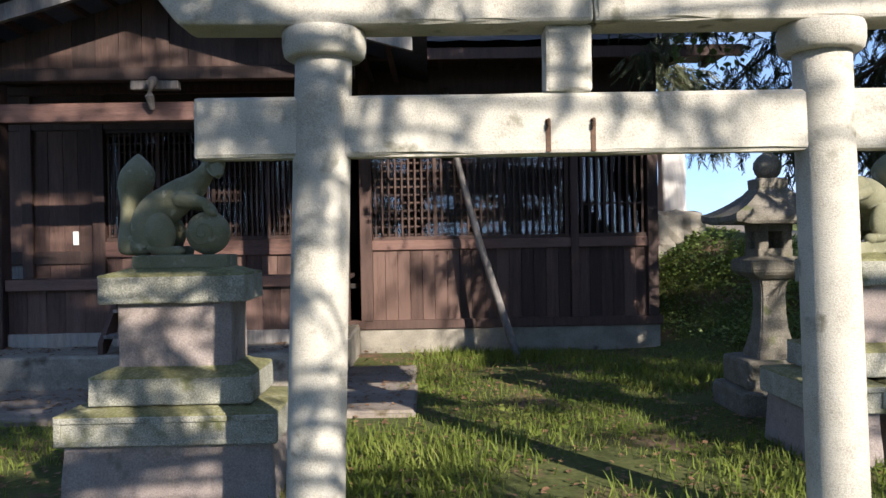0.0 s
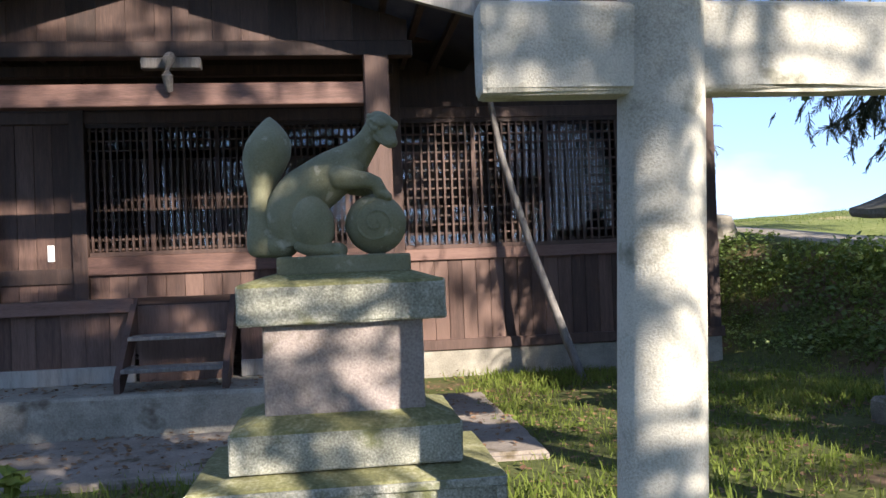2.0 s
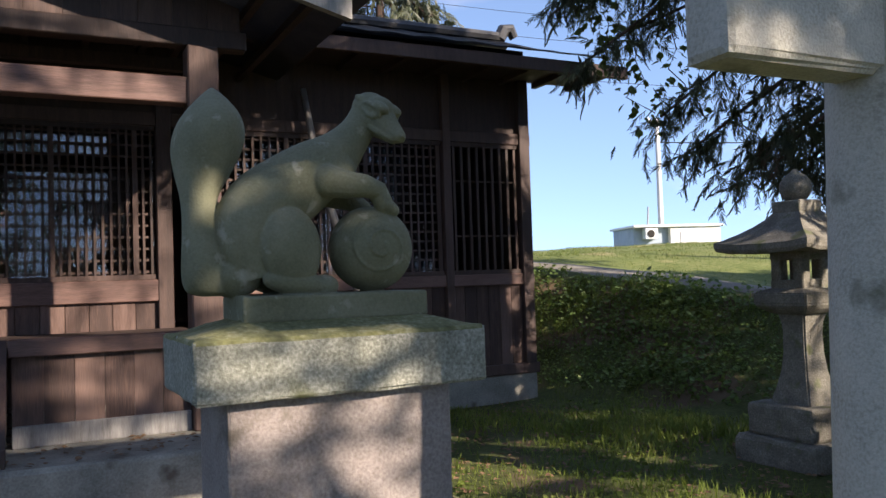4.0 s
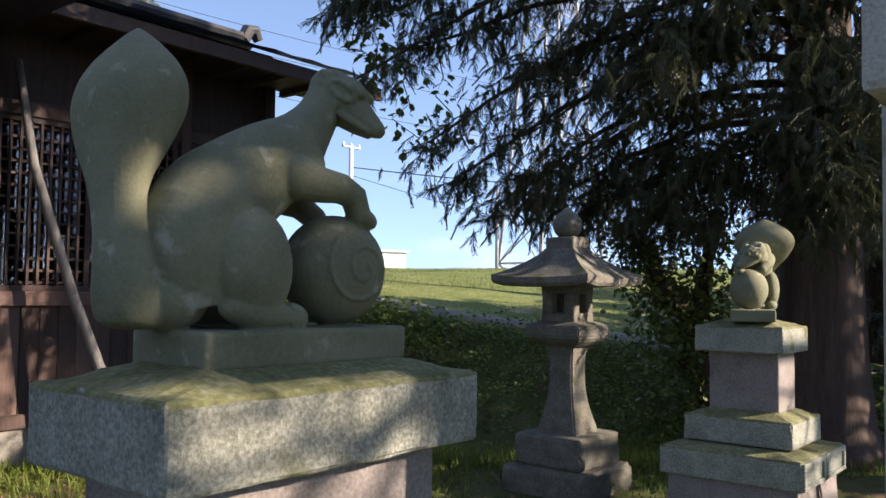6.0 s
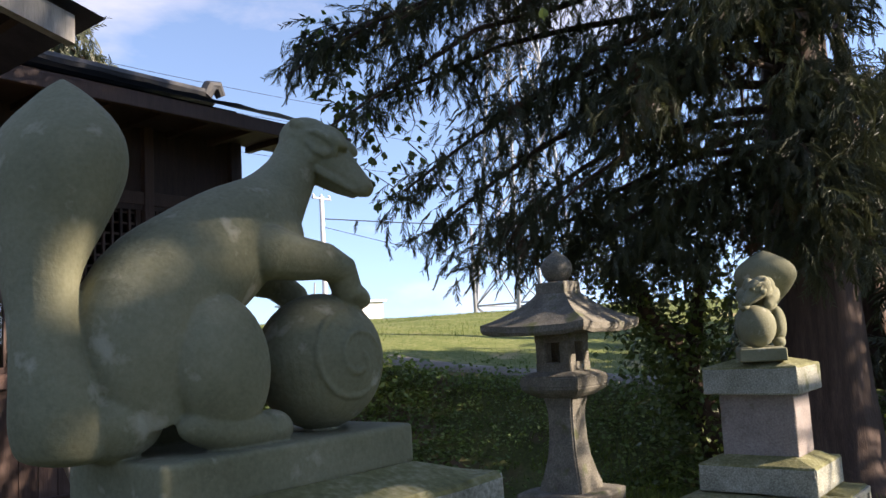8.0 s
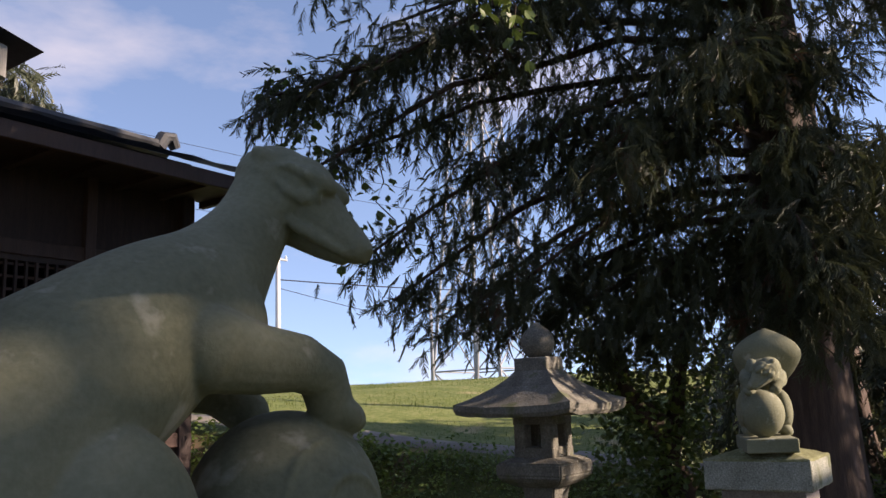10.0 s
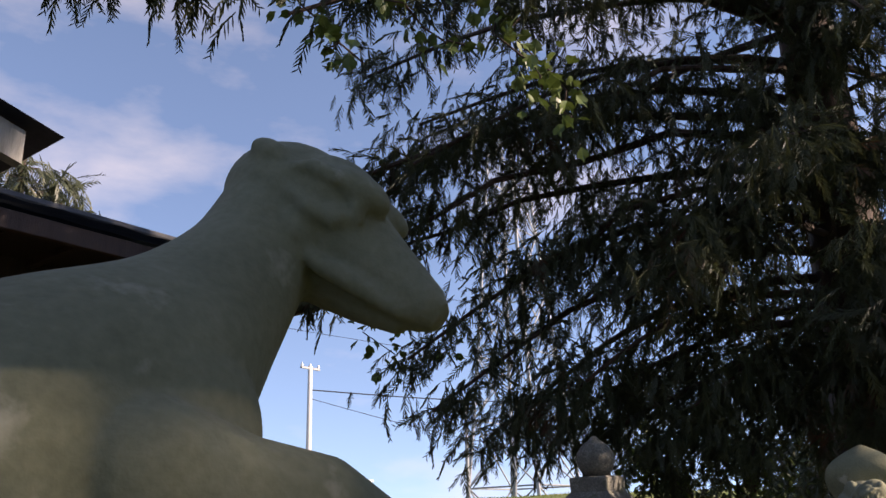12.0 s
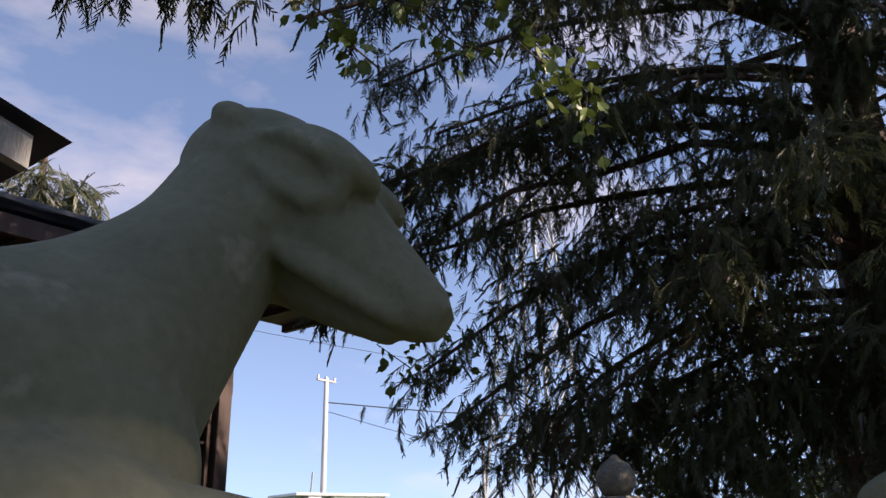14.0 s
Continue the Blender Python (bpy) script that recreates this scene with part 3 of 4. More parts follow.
# ---- shrine hall ----
hall = thing("shrine_hall", "old dark brown timber shrine hall with gabled porch", "shrine hall")
FY = 6.40
XL, XR = -9.0, 3.454
part("foundation", box(XL, XR + 0.02, FY - 0.03, 11.5, -0.3, 0.355, 0.01), CONC, hall, "stained concrete foundation")
part("ground_sill", box(XL, XR + 0.05, FY - 0.06, FY + 0.08, 0.352, 0.475, 0.008), WOOD, hall, "dark timber ground sill")
part("waist_rail", box(-0.35, XR + 0.02, FY - 0.05, FY + 0.06, 1.40, 1.53, 0.006), BEAM, hall, "reddish waist rail")
part("waist_rail", box(-3.98, -0.72, FY - 0.06, FY + 0.06, 1.37, 1.575, 0.006), BEAM, hall, "reddish waist rail under the porch lattice")
part("head_rail", box(XL, XR + 0.02, FY - 0.05, FY + 0.06, 3.05, 3.18, 0.006), WOOD, hall, "dark head rail")
part("upper_wall", box(XL, XR, FY, FY + 0.06, 3.17, 4.2), WOOD, hall, "dark upper boarding")
part("side_wall", box(XR - 0.06, XR, FY + 0.06, 11.5, 0.35, 4.2), WOOD, hall, "dark side boarding")
part("back_wall", box(XL, XR - 0.06, 11.4, 11.5, 0.35, 4.2), WOOD, hall)
# floor and ceiling near-black: the hall's inner dimness put into their colour
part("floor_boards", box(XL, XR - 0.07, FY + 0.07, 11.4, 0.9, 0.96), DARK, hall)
part("end_wall", box(XL, XL + 0.06, FY + 0.06, 11.4, 0.35, 4.2), WOOD, hall)
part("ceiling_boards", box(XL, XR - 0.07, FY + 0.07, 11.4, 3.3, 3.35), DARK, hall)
for x, w in ((XR - 0.07, 0.14), (2.345, 0.10), (-0.42, 0.16), (-0.72, 0.14), (-3.92, 0.16), (-4.85, 0.14), (-6.3, 0.14), (-7.8, 0.14)):
    part("wall_post", box(x - w / 2, x + w / 2, FY - 0.07, FY + 0.07, 0.47, 4.0, 0.006), WOOD, hall)


def board_run(xa, xb, za, zb, width, mat, y=FY):
    n = max(1, round((xb - xa) / width))
    w = (xb - xa) / n
    me = None
    for i in range(n):
        b = box(-w / 2 + 0.002, w / 2 - 0.002, -0.012, 0.02, 0, zb - za, 0.003)
        if me is None:
            ob = part("wall_board", b, mat, hall)
            me = ob.data
        else:
            b.free()
            ob = new("wall_board", me)
            ob.parent = hall
        ob.location = (xa + w * (i + 0.5), y + random.uniform(-0.003, 0.003), za)


board_run(-0.34, 2.29, 0.47, 1.41, 0.165, BOARD)
board_run(2.39, XR - 0.14, 0.47, 1.41, 0.165, BOARD)
board_run(-3.84, -0.79, 0.47, 1.38, 0.2, BOARD)
board_run(-4.78, -4.0, 0.47, 3.06, 0.2, BOARD)
board_run(-6.23, -4.92, 1.45, 3.06, 0.2, BOARD)
board_run(-6.23, -4.92, 0.47, 1.3, 0.16, GREYWOOD)
board_run(-8.9, -6.37, 0.47, 3.06, 0.2, BOARD)
part("waist_rail", box(-6.3, -4.0, FY - 0.04, FY + 0.06, 1.29, 1.46, 0.006), WOOD, hall)


def lattice(xa, xb, za, zb, nv, nh, label, bar=0.022):
    """A lattice window: frame, glass behind, upright and level bars; each bar is its own piece."""
    w = part("lattice_window", box(xa, xb, FY + 0.055, FY + 0.06, za, zb), GLASS, hall, label)
    for a in (box(xa, xb, FY - 0.03, FY + 0.03, za, za + 0.05, 0.003), box(xa, xb, FY - 0.03, FY + 0.03, zb - 0.05, zb, 0.003)):
        part("frame_rail", a, WOOD, w)
    for i in range(nv):
        x = xa + (xb - xa) * (i + 0.5) / nv
        b = bar * (2.2 if i % 10 == 9 else 1)
        part("upright_bar", box(x - b / 2, x + b / 2, FY - 0.025, FY + 0.005, za + 0.05, zb - 0.05), WOOD, w)
    for i in range(nh):
        z = za + (zb - za) * (i + 0.7) / (nh + 0.4)
        part("level_bar", box(xa, xb, FY + 0.004, FY + 0.024, z - 0.011, z + 0.011), WOOD, w)
    return w


lattice(-0.33, 2.29, 1.53, 3.05, 30, 14, "square timber lattice over dim glass")
lattice(2.40, 3.31, 1.53, 3.05, 9, 2, "upright slats over dim glass", 0.03)
lattice(-3.83, -0.80, 1.575, 3.05, 42, 13, "fine timber lattice over dim glass")
part("notice", box(-4.27, -4.20, FY - 0.03, FY - 0.02, 1.54, 1.72, 0.002), WHITE, hall, "small white notice on the door post")

# main roof: low front slope, ridge and verge
bm = bmesh.new()
ez, rz = 3.93, 4.53
nx = 60
rows_v = []
for j, (y, z, xr) in enumerate(((5.45, ez, 4.40), (6.0, ez + 0.17, 4.18), (6.55, ez + 0.37, 3.94), (7.1, rz, 3.72), (8.6, ez + 0.25, 4.0), (12.4, ez - 0.6, 4.4))):
    rows_v.append([bm.verts.new((XL - 0.8 + (xr - XL + 0.8) * i / nx, y, z + (0.008 if i % 2 else -0.008))) for i in range(nx + 1)])
for r0, r1 in zip(rows_v, rows_v[1:]):
    for i in range(nx):
        bm.faces.new((r0[i], r0[i + 1], r1[i + 1], r1[i]))
bmesh.ops.solidify(bm, geom=bm.faces[:], thickness=0.07)
part("roof", bm, ROOF, hall, "low dark tiled roof")
part("eave_board", box(XL - 0.8, 4.30, 5.50, 5.56, 3.72, 3.86, 0.006), WOOD, hall, "dark eave board")
part("soffit", box(XL - 0.7, 4.25, 5.56, 6.40, 3.82, 3.85), WOOD, hall, "dark soffit")
part("ridge_cap", tube([(XL, 7.1, rz + 0.05), (3.60, 7.1, rz + 0.05)], 0.07, 8), ROOF, hall, "rounded ridge tiles")
bm = tube([(3.55, 7.1, rz + 0.02), (3.62, 7.1, rz + 0.15), (3.72, 7.1, rz + 0.17), (3.78, 7.1, rz + 0.06)], [0.08, 0.085, 0.08, 0.06], 10)
part("ridge_end_tile", bm, ROOF, hall, "knobbed ridge end tile")
for i in range(26):
    x = 4.1 - i * 0.5
    part("rafter", box(x - 0.03, x + 0.03, 5.52, 6.42, 3.76, 3.825), WOOD, hall)

# porch: posts, beams, gable, roof
PY = 4.47
for x in (-4.28, -0.70):
    part("porch_post", box(x - 0.115, x + 0.115, PY - 0.11, PY + 0.11, 0.43, 3.30, 0.012), WOOD, hall, "square porch post")
part("porch_beam", box(-4.17, -0.81, PY - 0.08, PY + 0.08, 2.86, 3.06, 0.008), BEAM, hall, "reddish porch tie beam")
part("porch_beam", box(-4.6, -0.36, PY - 0.07, PY + 0.07, 3.30, 3.44, 0.008), WOOD, hall, "upper porch beam")
bm = bmesh.new()
tube([(-2.52, PY - 0.06, 3.30), (-2.52, PY - 0.16, 3.24), (-2.52, PY - 0.20, 3.10), (-2.52, PY - 0.13, 2.98)], [0.05, 0.055, 0.05, 0.03], 10, bm)
box(-2.78, -2.26, PY - 0.06, PY + 0.06, 3.20, 3.30, 0.01, bm)
part("bracket", bm, GREYWOOD, hall, "carved nose bracket on the beam")
part("purlin", box(-4.5, -0.5, PY + 0.6, PY + 0.7, 3.28, 3.38, 0.004), WOOD, hall)
AX, AZ, SL = -2.42, 4.36, 0.31
n = 16
for i in range(n):
    xa, xb = -4.4 + 4.0 * i / n, -4.4 + 4.0 * (i + 1) / n
    ta, tb = (AZ - 0.10 - SL * abs(x - AX) for x in (xa, xb))
    if min(ta, tb) > 3.46:
        bm = box(xa + 0.002, xb - 0.002, PY - 0.03, PY, 3.44, 3.9)
        for v in bm.verts:
            if v.co.z > 3.6:
                v.co.z = ta if v.co.x < (xa + xb) / 2 else tb
        part("gable_board", bm, WOOD, hall)
part("gable_strut", box(AX - 0.07, AX + 0.07, PY - 0.06, PY - 0.03, 3.44, 4.2), WOOD, hall)
for s in (-1, 1):
    bm = bmesh.new()
    v = []
    for y in (3.78, 3.85):
        for d in (0, 0.9, 1.8, 2.7):
            z = AZ - SL * d + 0.022 * d * d * 0.5
            v += [bm.verts.new((AX + s * d, y, z)), bm.verts.new((AX + s * d, y, z - 0.17))]
    for k in range(3):
        a = 2 * k
        bm.faces.new((v[a], v[a + 1], v[a + 3], v[a + 2]))
        bm.faces.new((v[8 + a], v[8 + a + 2], v[8 + a + 3], v[8 + a + 1]))
        bm.faces.new((v[a], v[a + 2], v[8 + a + 2], v[8 + a]))
        bm.faces.new((v[a + 1], v[8 + a + 1], v[8 + a + 3], v[a + 3]))
    bm.faces.new((v[6], v[7], v[15], v[14]))
    bm.faces.new((v[0], v[8], v[9], v[1]))
    bmesh.ops.recalc_face_normals(bm, faces=bm.faces[:])
    part("bargeboard", bm, GREYWOOD, hall, "weathered grey bargeboard")
    bm = bmesh.new()
    vv = []
    for d in (0, 0.9, 1.8, 2.85):
        z = AZ - SL * d + 0.022 * d * d * 0.5 + 0.035
        vv.append([bm.verts.new((AX + s * d, y, z)) for y in (3.70, 6.9)])
    for r0, r1 in zip(vv, vv[1:]):
        bm.faces.new((r0[0], r1[0], r1[1], r0[1]))
    bmesh.ops.solidify(bm, geom=bm.faces[:], thickness=0.06)
    part("porch_roof", bm, ROOF, hall, "dark porch roof slope")
    for k in range(8):
        d = 0.2 + k * 0.32
        z = AZ - SL * d + 0.022 * d * d * 0.5 - 0.05
        part("porch_rafter", box(AX + s * d - 0.03, AX + s * d + 0.03, 3.86, 6.4, z - 0.07, z), WOOD, hall)
# veranda deck with boarded front and steps
part("deck", box(-6.4, -0.58, 4.50, 6.34, 1.06, 1.11, 0.004), WOOD, hall, "veranda deck")
part("deck_edge", box(-4.16, -2.90, 4.40, 4.52, 1.05, 1.17, 0.006), BEAM, hall, "veranda edge beam")
part("deck_edge", box(-2.02, -0.82, 4.40, 4.52, 1.05, 1.17, 0.006), BEAM, hall, "veranda edge beam")
for xa, xb in ((-4.16, -2.92), (-2.0, -0.82)):
    k = round((xb - xa) / 0.2)
    for i in range(k):
        w = (xb - xa) / k
        part("skirt_board", box(xa + i * w + 0.002, xa + (i + 1) * w - 0.002, 4.47, 4.495, 0.58, 1.05), BOARD, hall)
    part("skirt_sill", box(xa, xb, 4.44, 4.50, 0.43, 0.58, 0.006), GREYWOOD, hall, "grey skirt sill")
for x in (-2.90, -2.05):
    bm = bmesh.new()
    a = [bm.verts.new(p) for p in ((x - 0.025, 4.45, 1.17), (x - 0.025, 4.45, 0.85), (x - 0.025, 3.88, 0.43), (x - 0.025, 3.78, 0.43), (x - 0.025, 3.78, 0.55))]
    f = bm.faces.new(a)
    r = bmesh.ops.extrude_face_region(bm, geom=[f])
    bmesh.ops.translate(bm, verts=[e for e in r["geom"] if isinstance(e, bmesh.types.BMVert)], vec=(0.05, 0, 0))
    bmesh.ops.recalc_face_normals(bm, faces=bm.faces[:])
    part("stair_stringer", bm, WOOD, hall, "slanted stair stringer")
for y, z in ((3.92, 0.62), (4.17, 0.86)):
    part("tread", box(-2.875, -2.075, y - 0.12, y + 0.14, z - 0.035, z, 0.004), GREYWOOD, hall, "worn stair tread")
part("stair_back", box(-2.875, -2.075, 4.43, 4.46, 0.43, 1.1), BOARD, hall)

slab = mesh_object("porch_slab", worn_block((-7.0, 3.68, -0.1), (-0.52, 6.36, 0.43), 0.03, 0.008, 12, seed=6), CONC)
tagged(slab, "stained concrete platform under the porch", "platform", kind="structure")
pv = mesh_object("pavement", worn_block((-6.5, 2.35, -0.1), (0.28, 3.68, 0.105), 0.03, 0.006, 12, seed=7), PAVE)
tagged(pv, "worn concrete paving with leaf litter", "pavement", kind="structure")
pv = mesh_object("pavement", worn_block((-0.52, 3.69, -0.1), (0.25, 4.9, 0.10), 0.03, 0.006, 8, seed=8), PAVE)
tagged(pv, "worn concrete paving by the hall wall", "pavement", kind="structure")

prop = mesh_object("leaning_pole", tube([(1.50, 5.55, -0.02), (1.36, 5.70, 0.45), (1.05, 5.95, 1.5), (0.78, 6.16, 2.6), (0.66, 6.26, 3.5)], [0.045, 0.05, 0.045, 0.04, 0.032], 10), GREYWOOD, True)
tagged(prop, "grey peeling wooden pole leaning on the hall", "pole")

# stone monument on the bank behind the hall
mon = thing("stone_monument", "pale weathered stone monument on a rough base", "monument")
part("base", worn_block((4.05, 8.65, 1.0), (4.85, 9.35, 1.92), 0.06, 0.05, 6, batter=0.08, seed=21), CONC, mon, "rough base stone")
part("shaft", worn_block((4.22, 8.80, 1.9), (4.62, 9.12, 3.6), 0.04, 0.02, 8, seed=22), POLEC, mon, "pale upright slab")

# ---- plants ----
rng = np.random.default_rng(7)


def blade_template():
    v = [(-0.05, 0, 0), (0.05, 0, 0), (-0.035, 0.10, 0.5), (0.035, 0.10, 0.5), (0.0, 0.36, 0.92)]
    f = [(0, 1, 3, 2), (2, 3, 4)]
    return [(a, b, c) for a, b, c in v], f


def grass_field(name, n, region, keep, size, mat, label):
    """Curved blades of grass standing on the ground."""
    tv, tf = blade_template()
    x = rng.uniform(region[0], region[1], n * 2)
    y = rng.uniform(region[2], region[3], n * 2)
    ok = keep(x, y)
    x, y = x[ok][:n], y[ok][:n]
    z = ground_z(x, y) - 0.01
    k = len(x)
    patch = 0.55 + 0.45 * np.sin(x * 2.3 + 1) * np.sin(y * 2.1) + 0.5 * np.sin(x * 0.9 + y * 1.3)
    sz = size * rng.uniform(0.4, 1.0, k) * np.clip(0.6 + 0.5 * patch, 0.35, 1.5)
    v, f = scatter(tv, tf, np.stack([x, y, z], 1), rng.uniform(0, 6.28, k), rng.normal(0, 0.25, k), sz, rng.normal(0, 0.3, k))
    return tagged(joined(name, v, f, mat), label, "grass", kind="stuff")


def yard(x, y):
    s = 0.9 * x + 0.44 * y
    slab = (x < 0.12 + 0.1 * np.sin(y * 7)) & (y > 2.5 + 0.12 * np.sin(x * 5))
    ped = (x > -1.72) & (x < -0.5) & (y > 0.1) & (y < 1.0)
    hallm = (x < 3.5) & (y > 6.3)
    pat = np.sin(x * 1.9 + 2) * np.sin(y * 1.6 + 0.7) + 0.35 * np.sin(x * 5.3) * np.sin(y * 6.1) > rng.uniform(-0.9, 0.1, len(x))
    return ~slab & ~ped & ~hallm & (s < 8.2) & pat


grass_field("grass", 60000, (-6, 7, -4, 9), yard, 0.15, GRASS, "patchy yard grass with longer tufts")
grass_field("grass", 65000, (2, 22, 0, 24), lambda x, y: (0.9 * x + 0.44 * y > 9.55) & (0.9 * x + 0.44 * y < 21.5), 0.085, HILLGRASS, "sunlit hill grass")


def leaf_template():
    v = [(0, 0, 0), (0.30, 0.34, 0.05), (0.62, 0.36, 0.02), (0.72, 0.12, 0.0), (1.0, 0.0, -0.10), (0.72, -0.12, 0.0), (0.62, -0.36, 0.02), (0.30, -0.34, 0.05), (0.45, 0, -0.03)]
    f = [(0, 8, 2, 1), (8, 3, 2), (8, 4, 3), (8, 5, 4), (8, 6, 5), (0, 7, 6, 8)]
    return v, f


def litter():
    """Fallen brown leaves and low clover on the yard and the paving."""
    tv, tf = leaf_template()
    n = 6000
    x, y = rng.uniform(-6, 3.4, n), rng.uniform(-1, 6.3, n)
    z = np.where((x < -0.5) & (y > 3.7), 0.445, np.where((x < 0.26) & (y > 2.4), 0.12, ground_z(x, y) + 0.02))
    v, f = scatter(tv, tf, np.stack([x, y, z], 1), rng.uniform(0, 6.28, n), rng.normal(0, 0.15, n), rng.uniform(0.03, 0.06, n), rng.normal(0, 0.2, n))
    tagged(joined("fallen_leaves", v, f, LITTER), "scattered brown fallen leaves", "fallen leaves", kind="stuff")
    n = 9000
    x, y = rng.uniform(-4, 5, n), rng.uniform(-3, 6, n)
    ok = yard(x, y) & (np.sin(x * 2.7 + 1) * np.sin(y * 2.2) > 0.0)
    x, y = x[ok], y[ok]
    z = ground_z(x, y) + rng.uniform(0.01, 0.07, len(x))
    v, f = scatter(tv, tf, np.stack([x, y, z], 1), rng.uniform(0, 6.28, len(x)), rng.normal(0.1, 0.3, len(x)), rng.uniform(0.03, 0.07, len(x)), rng.normal(0, 0.3, len(x)))
    tagged(joined("clover", v, f, GRASS), "low broad-leaved weeds in the grass", "weeds", kind="stuff")


litter()


def bank_cover():
    tv, tf = leaf_template()
    n = 42000
    x, y = rng.uniform(2.5, 11, n * 3), rng.uniform(-1, 14, n * 3)
    s = 0.9 * x + 0.44 * y
    ok = (s > 6.2) & (s < 8.15) & ~((x < 3.6) & (y > 6.2)) & (np.sin(x * 2.1) * np.sin(y * 1.7 + 1) + 0.5 * np.sin(x * 5 + y * 4) > rng.uniform(-1.6, 0.2, n * 3))
    x, y = x[ok][:n], y[ok][:n]
    k = len(x)
    hump = 0.15 * (1 + np.sin(x * 3.1 + 0.4) * np.sin(y * 2.7))
    z = ground_z(x, y) + rng.uniform(0.0, 1.0, k) * (0.04 + hump)
    v, f = scatter(tv, tf, np.stack([x, y, z], 1), rng.uniform(0, 6.28, k), rng.normal(0.1, 0.5, k), rng.uniform(0.035, 0.085, k) * (1 + 0.4 * np.sin(x * 1.3) * np.sin(y * 1.1)), rng.normal(0, 0.5, k))
    tagged(joined("ground_cover", v, f, IVYBANK), "dense low leafy cover on the bank", "ground cover", kind="stuff")


bank_cover()


def spray_template(r, plain=False):
    """A hanging cedar spray: a drooping twig with slender needled side shoots."""
    v, f = [], []

    def strip(p, q, w):
        p, q = np.array(p, float), np.array(q, float)
        d = q - p
        a = np.cross(d, (0.3, 0.2, 1.0))
        a /= np.linalg.norm(a) + 1e-9
        b = np.cross(d, a)
        b /= np.linalg.norm(b) + 1e-9
        k = len(v)
        m = p + d * 0.55
        if plain:
            v.extend([p + a * w * 1.2, p - a * w * 1.2, m + (a + b) * w * 1.1, m - (a + b) * w * 1.1, q])
            f.extend([(k, k + 1, k + 3, k + 2), (k + 2, k + 3, k + 4)])
            return
        v.extend([p + a * w * 0.8, p - a * w * 0.8, m + a * w * 1.15, m - a * w * 1.15, p + b * w * 0.8, p - b * w * 0.8, m + b * w * 1.15, m - b * w * 1.15, q])
        f.extend([(k, k + 1, k + 3, k + 2), (k + 2, k + 3, k + 8), (k + 4, k + 5, k + 7, k + 6), (k + 6, k + 7, k + 8)])
    spine = [np.array((t, 0.06 * math.sin(3 * t), -0.35 * t * t)) for t in np.linspace(0, 1, 4)]
    for p, q in zip(spine, spine[1:]):
        strip(p, q, 0.018)
    for i in range(16):
        t = 0.08 + 0.90 * i / 15
        base = np.array((t, 0.06 * math.sin(3 * t), -0.35 * t * t))
        side = 1 if i % 2 else -1
        ln = (0.42 - 0.25 * t) * r.uniform(0.7, 1.2)
        tip = base + np.array((ln * 0.75, side * ln * r.uniform(0.35, 0.75), -ln * r.uniform(0.15, 0.75)))
        strip(base, tip, 0.017)
    return v, f


def limb_path(a, b, sag, n=7):
    a, b = Vector(a), Vector(b)
    return [a.lerp(b, k / (n - 1)) + Vector((0, 0, sag * math.sin(math.pi * k / (n - 1)))) + Vector((noise.noise(a * 3 + Vector((k, 0, 0))), noise.noise(b * 3 + Vector((0, k, 0))), 0)) * 0.22 * (0 < k < n - 1) for k in range(n)]


